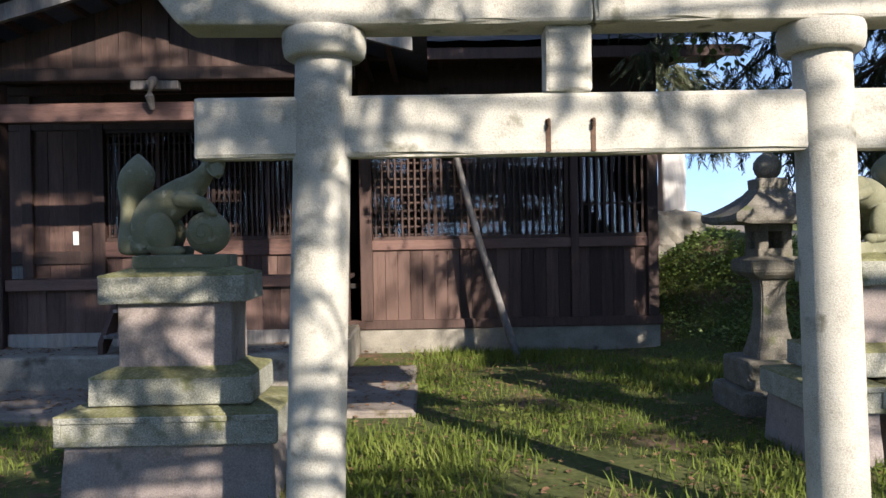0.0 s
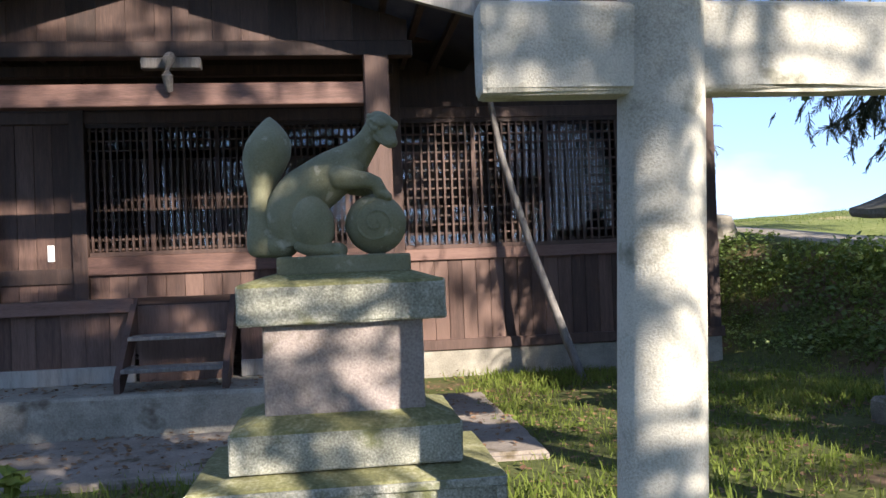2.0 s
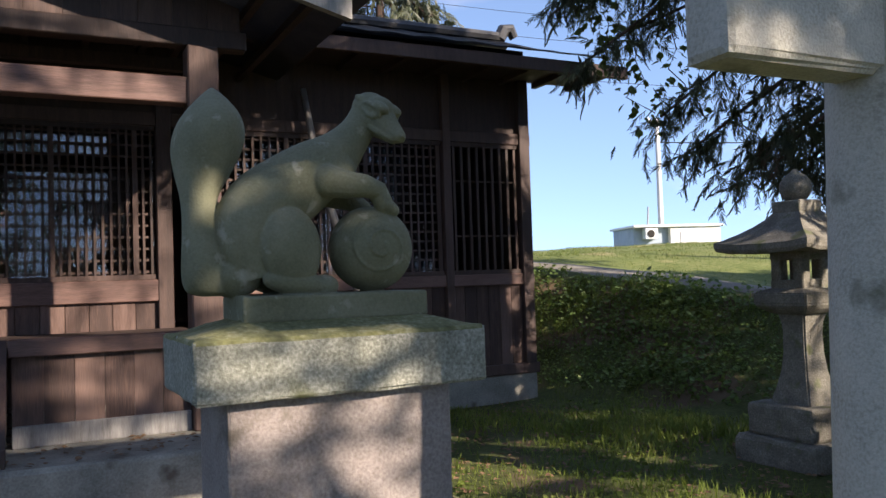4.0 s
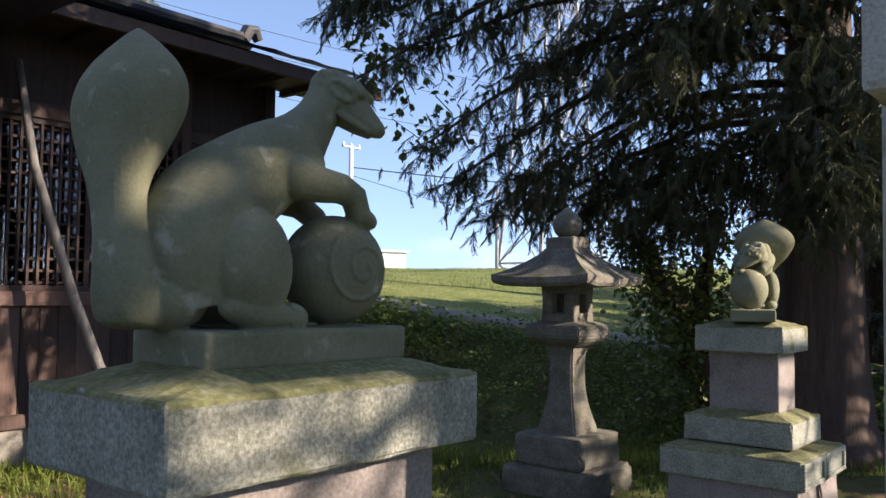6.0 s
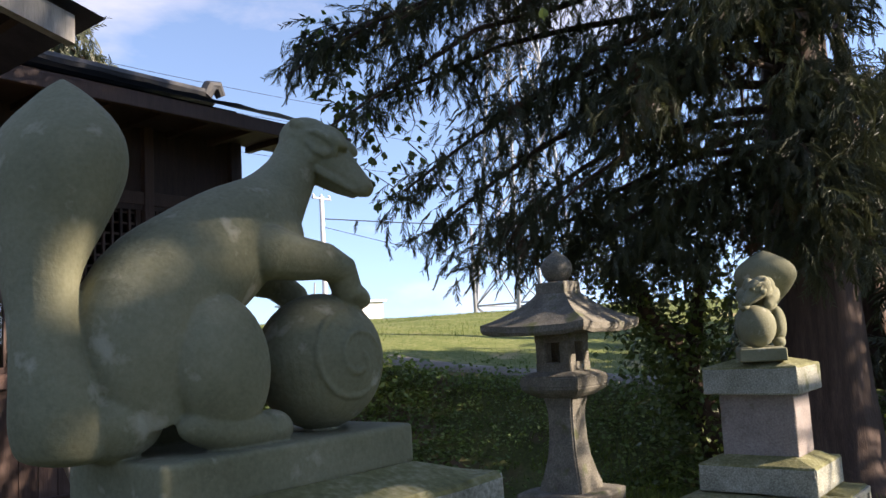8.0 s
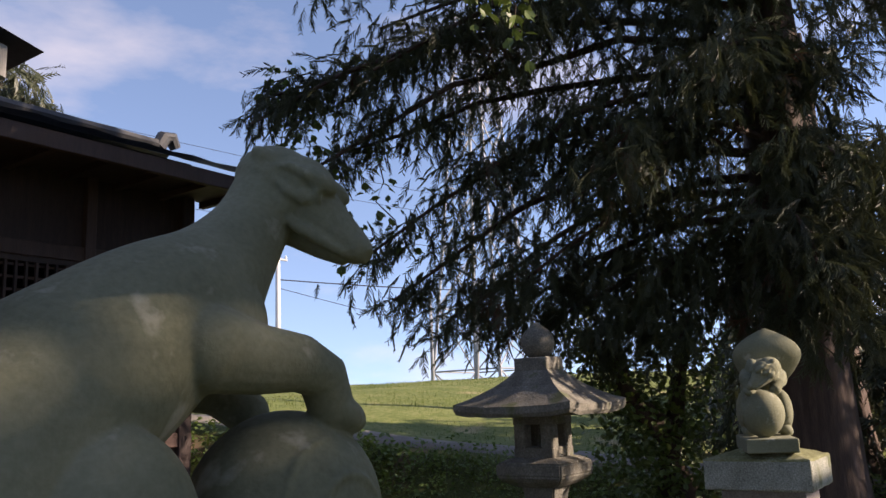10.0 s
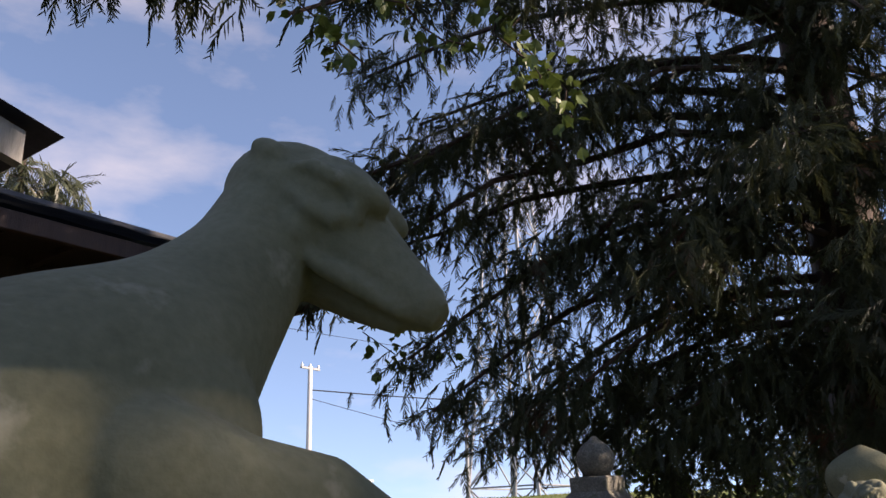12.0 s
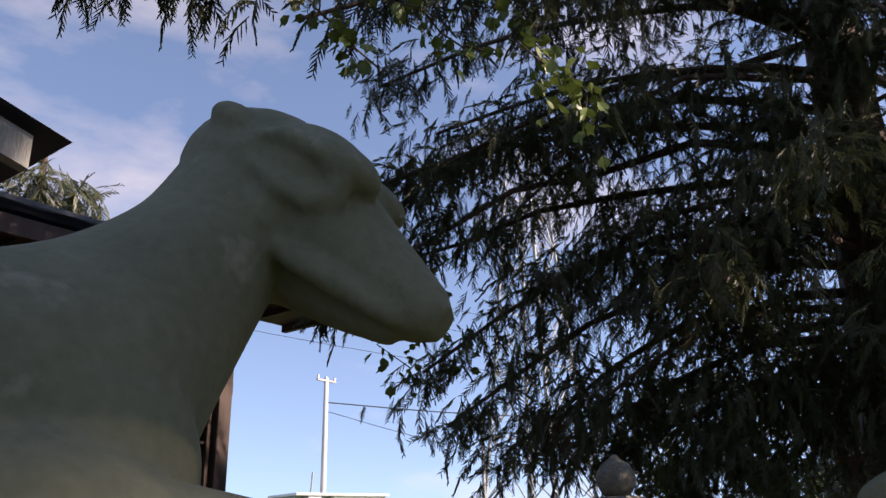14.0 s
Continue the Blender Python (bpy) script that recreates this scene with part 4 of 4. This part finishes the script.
def cedar(name, label, foot, height, radius, limbs, per_limb, spray=0.34, seed=3, mat=NEEDLE):
    """A Japanese cedar: fluted tapering trunk, limbs, and a crown of hanging sprays."""
    r = np.random.default_rng(seed)
    t = thing(name, label, "tree")
    fx, fy = foot
    gz = float(ground_z(np.array(fx), np.array(fy)))
    bm = bmesh.new()
    rings = []
    n = 28
    for k in range(15):
        h = height * (k / 14) ** 1.25
        rad = radius * (1 - 0.9 * h / height) * (1 + 0.55 * math.exp(-h / 0.35))
        ring = []
        for j in range(n):
            a = 2 * math.pi * j / n
            q = rad * (1 + 0.07 * math.sin(a * 5 + 0.4 * h) + 0.035 * math.sin(a * 11 + h))
            ring.append(bm.verts.new((fx + q * math.cos(a), fy + q * math.sin(a), gz - 0.15 + h)))
        rings.append(ring)
    for r0, r1 in zip(rings, rings[1:]):
        for j in range(n):
            bm.faces.new((r0[j], r0[(j + 1) % n], r1[(j + 1) % n], r1[j]))
    part("trunk", bm, BARK, t, "reddish brown fibrous trunk", True)
    tv, tf = spray_template(r, spray > 0.3)
    P, Y, E, S, R = [], [], [], [], []
    for z0, end, sag, spread, dens in limbs:
        a = Vector((fx, fy, z0))
        path = limb_path(a, end, sag)
        ln = (Vector(end) - a).length
        part("limb", tube(path, [0.04 * (1 - 0.9 * k / 6) * min(1, ln / 3) + 0.008 for k in range(7)], 7), BARK, t)
        out = math.atan2(end[1] - fy, end[0] - fx)
        # hanging side branches, each set with sprays
        for _ in range(max(3, int(per_limb * dens / 8))):
            u = r.uniform(0.2, 1.0) ** 0.75
            k = min(5, int(u * 6))
            p = np.array(path[k].lerp(path[k + 1], u * 6 - k))
            w = spread * (0.45 + 0.55 * math.sin(math.pi * min(1, u * 0.8 + 0.15)))
            a2 = out + r.normal(0, 1.0)
            reach2 = w * r.uniform(0.6, 2.2)
            drop = w * r.uniform(-0.3, 1.9)
            tip = p + np.array((math.cos(a2) * reach2, math.sin(a2) * reach2, -drop))
            for j in range(8):
                s = (j + r.uniform(0, 1)) / 8
                q = p + (tip - p) * s + np.array((0, 0, 0.25 * w * math.sin(math.pi * s))) + r.normal(0, 0.05 + 0.08 * w, 3)
                P.append(q)
                Y.append(a2 + r.normal(0, 0.9))
                E.append(-r.normal(0.75, 0.5))
                S.append(spray * r.uniform(0.6, 1.3))
                R.append(r.normal(0, 0.6))
    v, f = scatter(tv, tf, P, np.array(Y), np.array(E), S, np.array(R))
    crown = joined("crown", v, f, mat, t)
    crown["label"] = "dark drooping cedar sprays with gaps and brown tips"
    return t


BRANCHES = [
    # root height, tip, sag, spread, density
    (5.0, (2.95, 4.75, 4.35), 0.35, 0.34, 1.5),
    (4.6, (3.5, 4.5, 3.9), 0.25, 0.36, 1.2),
    (4.2, (3.45, 4.05, 2.95), 0.45, 0.32, 1.3),
    (3.8, (3.55, 3.9, 2.55), 0.45, 0.26, 0.9),
    (3.6, (4.2, 3.9, 2.35), 0.4, 0.34, 1.0),
    (4.4, (3.9, 3.2, 3.6), 0.3, 0.42, 1.4),
    (3.4, (4.0, 3.0, 2.6), 0.35, 0.38, 1.2),
    (3.9, (3.9, 2.1, 3.3), 0.3, 0.42, 1.3),
    (3.2, (4.6, 2.3, 2.5), 0.2, 0.38, 1.0),
    (4.6, (4.0, 1.3, 3.9), 0.3, 0.42, 1.2),
    (3.4, (4.75, 0.55, 2.75), 0.15, 0.30, 1.0),
    (5.4, (3.6, 2.6, 4.6), 0.3, 0.55, 1.0),
    (5.6, (3.6, 4.0, 5.0), 0.3, 0.55, 0.9),
    (5.8, (4.3, 0.6, 5.0), 0.3, 0.55, 0.8),
    (6.4, (3.8, 3.0, 5.9), 0.3, 0.6, 0.7),
    (6.6, (4.4, 1.2, 6.0), 0.3, 0.6, 0.7),
    (6.0, (5.6, 4.6, 5.0), 0.3, 0.55, 0.7),
    (4.4, (5.6, 4.4, 3.4), 0.3, 0.45, 0.9),
    (3.4, (6.0, 3.8, 2.6), 0.3, 0.40, 1.0),
    (4.6, (8.2, 2.6, 3.9), 0.3, 0.55, 1.0),
    (5.6, (7.8, -0.2, 4.8), 0.3, 0.55, 1.0),
    (7.4, (4.6, 2.8, 7.2), 0.3, 0.6, 0.6),
    (7.8, (6.6, 0.2, 7.4), 0.3, 0.6, 0.6),
    (8.4, (5.2, 1.6, 8.6), 0.3, 0.5, 0.5),
    (4.0, (5.0, 2.2, 3.9), 0.2, 0.42, 0.9),
    (4.4, (5.2, 0.7, 4.3), 0.2, 0.42, 0.9),
    (5.0, (5.1, 1.9, 5.1), 0.2, 0.45, 0.9),
    (5.4, (5.2, 0.6, 5.5), 0.2, 0.45, 0.8),
    (6.0, (5.0, 1.6, 6.2), 0.2, 0.45, 0.8),
    (6.6, (5.4, 0.8, 6.8), 0.2, 0.45, 0.7),
    (5.2, (6.4, 0.0, 5.2), 0.2, 0.45, 0.8),
    (3.6, (6.2, 0.3, 3.5), 0.2, 0.40, 0.8),
    # low boughs round the lantern and in front of the trunk
    (3.0, (4.5, 3.1, 2.25), 0.25, 0.34, 1.1),
    (3.0, (4.7, 2.6, 2.15), 0.25, 0.34, 1.0),
    (2.9, (4.9, 2.0, 2.15), 0.2, 0.34, 1.0),
    (2.9, (5.0, 1.1, 2.2), 0.2, 0.34, 1.0),
    (3.2, (4.6, 3.6, 2.4), 0.3, 0.34, 1.0),
    (3.5, (5.05, 1.0, 3.3), 0.2, 0.40, 1.0),
    (4.4, (5.2, 1.0, 4.3), 0.2, 0.45, 0.9),
    (5.2, (5.15, 0.9, 5.3), 0.2, 0.45, 0.9),
    (5.9, (5.2, 1.1, 6.1), 0.2, 0.45, 0.8),
    # long outer boughs that hang toward the hall's eave
    (5.2, (2.55, 4.50, 3.95), 0.5, 0.30, 1.2),
    (4.8, (2.75, 4.30, 3.45), 0.5, 0.26, 0.9),
    (5.6, (3.0, 3.6, 4.3), 0.4, 0.36, 1.0),
    (6.2, (3.1, 4.2, 5.3), 0.4, 0.45, 0.9),
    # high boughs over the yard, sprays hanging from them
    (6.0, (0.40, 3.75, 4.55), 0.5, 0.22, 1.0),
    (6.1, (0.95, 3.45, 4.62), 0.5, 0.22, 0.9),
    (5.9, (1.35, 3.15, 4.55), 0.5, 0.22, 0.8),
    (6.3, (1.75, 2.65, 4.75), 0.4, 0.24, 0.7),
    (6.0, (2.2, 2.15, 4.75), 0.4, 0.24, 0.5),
    # boughs before the trunk
    (3.4, (4.3, 0.80, 2.55), 0.2, 0.34, 0.9),
    (3.9, (4.5, 0.55, 3.25), 0.2, 0.38, 0.9),
    (2.9, (4.7, 0.70, 2.05), 0.2, 0.28, 0.7),
    (4.9, (4.3, 1.7, 4.2), 0.2, 0.42, 0.9),
    (4.4, (4.3, 2.6, 3.3), 0.3, 0.40, 1.0),
]
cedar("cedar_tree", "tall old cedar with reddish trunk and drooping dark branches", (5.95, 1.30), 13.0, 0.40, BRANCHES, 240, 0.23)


def ring_limbs(foot, z0, z1, reach, count, seed, spread=0.5):
    r = np.random.default_rng(seed)
    out = []
    for i in range(count):
        u = i / count
        a = i * 2.4 + r.uniform(-0.3, 0.3)
        z = z0 + (z1 - z0) * u
        ln = reach * (1 - 0.6 * u) * r.uniform(0.7, 1.1)
        out.append((z + 0.4, (foot[0] + ln * math.cos(a), foot[1] + ln * math.sin(a), z - 0.2), 0.3, spread, 1.0))
    return out


# two cedars added out of view: their open boughs dapple gate, statues and hall
r_open = random.Random(5)


def shade_bough_bank(count, xs, zs, depth, spread, dens):
    """Long boughs whose tips fill a stretch beside the path, from low to high, to break the sun."""
    out = []
    for k in range(count):
        tip = (r_open.uniform(*xs), -5.9 + r_open.uniform(-depth, depth), zs[0] + (zs[1] - zs[0]) * (k + 0.5) / count)
        out.append((tip[2] - r_open.uniform(-0.3, 0.5), tip, 0.25, spread, dens))
    return out


WEST_SHADE_BOUGHS = shade_bough_bank(15, (1.7, 3.4), (3.4, 4.6), 0.8, 0.28, 1.0) + shade_bough_bank(22, (1.8, 3.6), (4.6, 6.1), 0.8, 0.28, 1.15) + shade_bough_bank(5, (3.6, 6.0), (4.6, 5.8), 0.8, 0.35, 0.8)
WEST_SHADE_BOUGHS += shade_bough_bank(54, (0.3, 6.2), (6.1, 9.9), 1.0, 0.45, 5.0) + shade_bough_bank(10, (2.6, 5.4), (2.5, 3.6), 0.7, 0.35, 1.0) + shade_bough_bank(14, (4.0, 6.6), (6.0, 7.1), 0.8, 0.38, 3.5)
cedar("cedar_tree", "old cedar out of view, long open boughs added to dapple gate, statues and hall", (0.0, -6.7), 11.5, 0.33, WEST_SHADE_BOUGHS, 13, 0.34, 40)
EAST_SHADE_BOUGHS = shade_bough_bank(20, (5.6, 9.0), (2.6, 5.6), 0.9, 0.36, 0.8) + shade_bough_bank(18, (8.6, 11.0), (3.9, 7.2), 0.9, 0.42, 2.4)
cedar("cedar_tree", "old cedar out of view, wide drooping boughs added to shade yard and big trunk", (11.0, -6.7), 10.0, 0.33, EAST_SHADE_BOUGHS, 13, 0.34, 41)

# unseen cedars: two on the sunny side dapple the shrine, two dim the sky light
for i, (foot, z0, z1, reach, count, per, size) in enumerate((((8.1, -4.0), 7.7, 13, 3.2, 28, 64, 0.40), ((11.6, -1.9), 4.2, 12, 2.7, 26, 26, 0.40),
                                                              ((-5.8, -3.2), 1.4, 10, 3.0, 30, 30, 0.7), ((-3.0, -9.0), 1.6, 9, 3.0, 24, 24, 0.7))):
    cedar("cedar_tree", "tall dark cedar added out of view to shade the yard", foot, z1 + 1.5, 0.33, ring_limbs(foot, z0, z1, reach, count, 20 + i, 0.75), per, size, 40 + i)
# a tree behind the hall, its top above the roof
cedar("cedar_tree", "cedar top rising behind the hall roof", (5.4, 15.4), 8.0, 0.3, ring_limbs((5.4, 15.4), 4.0, 8.4, 2.2, 22, 71), 90, 0.5, 72)
# farther trees behind the big cedar
for i, (foot, z0, z1, reach, count) in enumerate((((10.2, 1.7), 0.5, 4.6, 2.3, 30), ((9.0, -0.5), 0.5, 4.6, 2.2, 28), ((13.2, 2.6), 0.6, 3.8, 2.4, 22))):
    cedar("cedar_tree", "dark cedar standing behind the shrine yard", foot, z1 + 1.5, 0.28, ring_limbs(foot, z0, z1, reach, count, 30 + i), 50, 0.5, 50 + i)


def ivy_trunk():
    t = thing("ivy_clad_tree", "leaning dark trunk wrapped in ivy", "tree")
    path = limb_path((6.1, 2.35, 0.3), (5.45, 3.1, 2.3), 0.1)
    part("trunk", tube(path, [0.17, 0.15, 0.13, 0.12, 0.10, 0.09, 0.07], 10), BARK, t, "", True)
    path2 = limb_path((5.95, 2.6, 0.8), (6.0, 2.3, 2.4), 0.05)
    part("trunk_fork", tube(path2, [0.11, 0.10, 0.09, 0.08, 0.07, 0.06, 0.05], 9), BARK, t, "", True)
    tv, tf = leaf_template()
    n = 4200
    u = rng.uniform(0, 1, n)
    pick = rng.uniform(0, 1, n) < 0.65
    a0, b0 = np.array((6.1, 2.35, 0.3)), np.array((5.45, 3.1, 2.3))
    a1, b1 = np.array((5.95, 2.6, 0.8)), np.array((6.0, 2.3, 2.4))
    p = np.where(pick[:, None], a0 + (b0 - a0) * u[:, None], a1 + (b1 - a1) * u[:, None]) + rng.normal(0, 0.20, (n, 3))
    v, f = scatter(tv, tf, p, rng.uniform(0, 6.28, n), rng.normal(-0.5, 0.5, n), rng.uniform(0.05, 0.09, n), rng.normal(0, 0.6, n))
    lv = joined("leaves", v, f, VINE, t)
    lv["label"] = "dense ivy leaves"


ivy_trunk()


def vine():
    t = thing("climbing_vine", "vine with lobed green leaves trailing through the cedar", "vine")
    tv, tf = leaf_template()
    P = []
    strands = [((3.0, 4.72, 4.5), (4.0, 3.85, 4.85)), ((3.0, 4.8, 4.5), (3.35, 4.6, 4.3)), ((3.05, 4.75, 4.4), (3.1, 4.7, 3.95)), ((3.1, 4.8, 4.5), (3.5, 4.5, 4.35)), ((3.45, 4.5, 4.0), (3.52, 4.35, 2.9)), ((3.25, 4.6, 4.1), (3.3, 4.5, 3.55)), ((3.7, 4.2, 4.1), (3.75, 4.0, 2.9)),
               ((1.6, 2.8, 4.75), (2.1, 2.35, 4.35)), ((1.3, 3.1, 4.7), (1.65, 2.85, 4.25)), ((2.1, 2.3, 4.75), (2.35, 2.1, 4.1)), ((2.4, 2.2, 4.7), (2.5, 2.0, 3.95))]
    for a, b in strands:
        path = limb_path(a, b, -0.05)
        part("stem", tube(path, 0.006, 6), BARK, t)
        for _ in range(46):
            u = rng.uniform(0, 1)
            k = min(5, int(u * 6))
            q = path[k].lerp(path[k + 1], u * 6 - k)
            P.append(np.array(q) + rng.normal(0, 0.08, 3))
    n = len(P)
    v, f = scatter(tv, tf, P, rng.uniform(0, 6.28, n), rng.normal(-0.7, 0.4, n), rng.uniform(0.07, 0.12, n), rng.normal(0, 0.5, n))
    lv = joined("leaves", v, f, VINE, t)
    lv["label"] = "lobed green vine leaves"


vine()


def weed(x, y, h, n, label):
    t = thing("leafy_weed", label, "plant")
    gz = float(ground_z(np.array(x), np.array(y)))
    part("stem", tube([(x, y, gz - 0.02), (x + 0.02, y, gz + h * 0.5), (x + 0.03, y + 0.02, gz + h)], 0.006, 6), GRASS, t)
    tv, tf = leaf_template()
    p = np.stack([x + rng.normal(0, 0.05, n), y + rng.normal(0, 0.05, n), gz + h * rng.uniform(0.3, 1.0, n)], 1)
    v, f = scatter(tv, tf, p, rng.uniform(0, 6.28, n), rng.normal(0.0, 0.3, n), rng.uniform(0.09, 0.15, n), rng.normal(0, 0.3, n))
    lv = joined("leaves", v, f, GRASS, t)
    lv["label"] = "bright green leaves"


weed(-2.75, 1.2, 0.42, 26, "bright green leafy weed in the yard grass")
weed(4.3, -0.2, 0.6, 20, "young sapling beside the pedestal")

# ---- far things ----


def shed():
    t = thing("site_shed", "small white prefabricated shed with an air conditioner", "shed")
    c = pose(18.0, 20.2, 0, 0, 0, -18)
    # left wall: shade on the white shed put into a blue grey colour
    for nm, b, m, lb in (("wall", box(-0.2, 1.6, -0.9, 1.2, 1.0, 3.02), WHITE, "white panel wall"), ("wall", box(-1.45, -0.2, -0.7, 1.2, 1.0, 3.02), BLUEGREY, "white shed's left wall, its shade coloured blue grey"), ("roof", box(-1.55, 1.7, -1.0, 1.3, 3.02, 3.10, 0.01), WHITE, "flat white roof edge"),
                         ("window", box(0.15, 0.75, -0.92, -0.89, 2.3, 2.85), POLEC, "curtained window"), ("air_conditioner", box(-1.15, -0.7, -1.0, -0.72, 2.62, 2.98, 0.02), WHITE, "outdoor air conditioner unit"), ("vent_pipe", tube([(-0.85, -0.5, 3.05), (-0.8, -0.5, 3.75)], 0.03, 8), STEEL, "thin vent pipe")):
        bmesh.ops.transform(b, matrix=c, verts=b.verts[:])
        part(nm, b, m, t, lb)
    fan = lathe([(0.13, 0), (0.13, 0.02)], 20)
    bmesh.ops.transform(fan, matrix=c @ pose(-0.95, -1.005, 2.80, 90), verts=fan.verts[:])
    part("fan_grille", fan, DARK, t, "round dark fan grille")


shed()


def utility_pole(x, y, z0, z1, r, lean=0.0, arm=True, mat=POLEC, label="tall pale concrete utility pole"):
    t = thing("utility_pole", label, "utility pole")
    part("shaft", tube([(x, y, z0), (x + lean * 0.5, y, (z0 + z1) / 2), (x + lean, y, z1)], [r, r * 0.9, r * 0.75], 12), mat, t, "", True)
    if arm:
        part("crossarm", box(x + lean - 0.45, x + lean + 0.45, y - 0.04, y + 0.04, z1 - 0.12, z1 - 0.05), STEEL, t, "short crossarm")
        for d in (-0.4, 0.0, 0.4):
            part("insulator", lathe([(0.035, z1 - 0.05), (0.05, z1), (0.02, z1 + 0.08)], 8, (x + lean + d, y)), WHITE, t)


utility_pole(18.9, 21.4, 0.8, 7.15, 0.11)
utility_pole(24.4, 18.6, 0.8, 6.0, 0.08, 0.0, False, STEEL, "slender grey pole behind the hill")
utility_pole(25.8, 17.6, 0.8, 6.4, 0.09, 0.7, False, STEEL, "leaning grey pole behind the hill")


def wire(a, b, sag, r=0.012):
    a, b = Vector(a), Vector(b)
    path = [a.lerp(b, k / 16) - Vector((0, 0, sag * math.sin(math.pi * k / 16))) for k in range(17)]
    tagged(mesh_object("overhead_wire", tube(path, r, 5), CABLE), "thin black overhead wire", "wire", "overhead wires")


wire((18.9, 21.4, 6.3), (34, 12, 6.6), 0.4, 0.022)
wire((18.9, 21.4, 6.0), (34, 11, 4.0), 0.9)
wire((-2, 42, 19), (33.3, 21.3, 11.7), 1.0)
wire((-2, 43, 18), (33.3, 21.3, 10.7), 1.0)
wire((-4, 43, 16), (33.3, 21.3, 9.0), 1.0)


def pylon(cx, cy, z0, h, w0, w1):
    t = thing("lattice_pylon", "pale steel lattice pylon seen through the branches", "pylon")
    lv = 7
    pts = []
    for k in range(lv + 1):
        w = w0 + (w1 - w0) * (k / lv) ** 0.8
        z = z0 + h * k / lv
        pts.append([Vector((cx + sx * w / 2, cy + sy * w / 2, z)) for sx, sy in ((-1, -1), (1, -1), (1, 1), (-1, 1))])
    for j in range(4):
        part("leg", tube([p[j] for p in pts], 0.09, 6), STEEL, t)
    for k in range(lv):
        for j in range(4):
            part("brace", tube([pts[k][j], pts[k + 1][(j + 1) % 4]], 0.04, 5), STEEL, t)
            part("brace", tube([pts[k][(j + 1) % 4], pts[k + 1][j]], 0.04, 5), STEEL, t)
            part("girt", tube([pts[k + 1][j], pts[k + 1][(j + 1) % 4]], 0.04, 5), STEEL, t)


pylon(33, 21.5, 0, 22, 4.5, 1.2)


def fence():
    t = thing("hill_fence", "thin wire fence along the crest of the hill", "fence")
    for i in range(16):
        x, y = 16.2 + i * 0.42 * 1.6, 18.9 - i * 0.55 * 1.6
        z = float(ground_z(np.array(x), np.array(y)))
        part("fence_post", tube([(x, y, z - 0.1), (x, y, z + 0.5)], 0.018, 6), STEEL, t)
    for h in (0.25, 0.47):
        path = []
        for i in range(16):
            x, y = 16.2 + i * 0.42 * 1.6, 18.9 - i * 0.55 * 1.6
            path.append((x, y, float(ground_z(np.array(x), np.array(y))) + h))
        part("fence_wire", tube(path, 0.008, 5), STEEL, t)


fence()
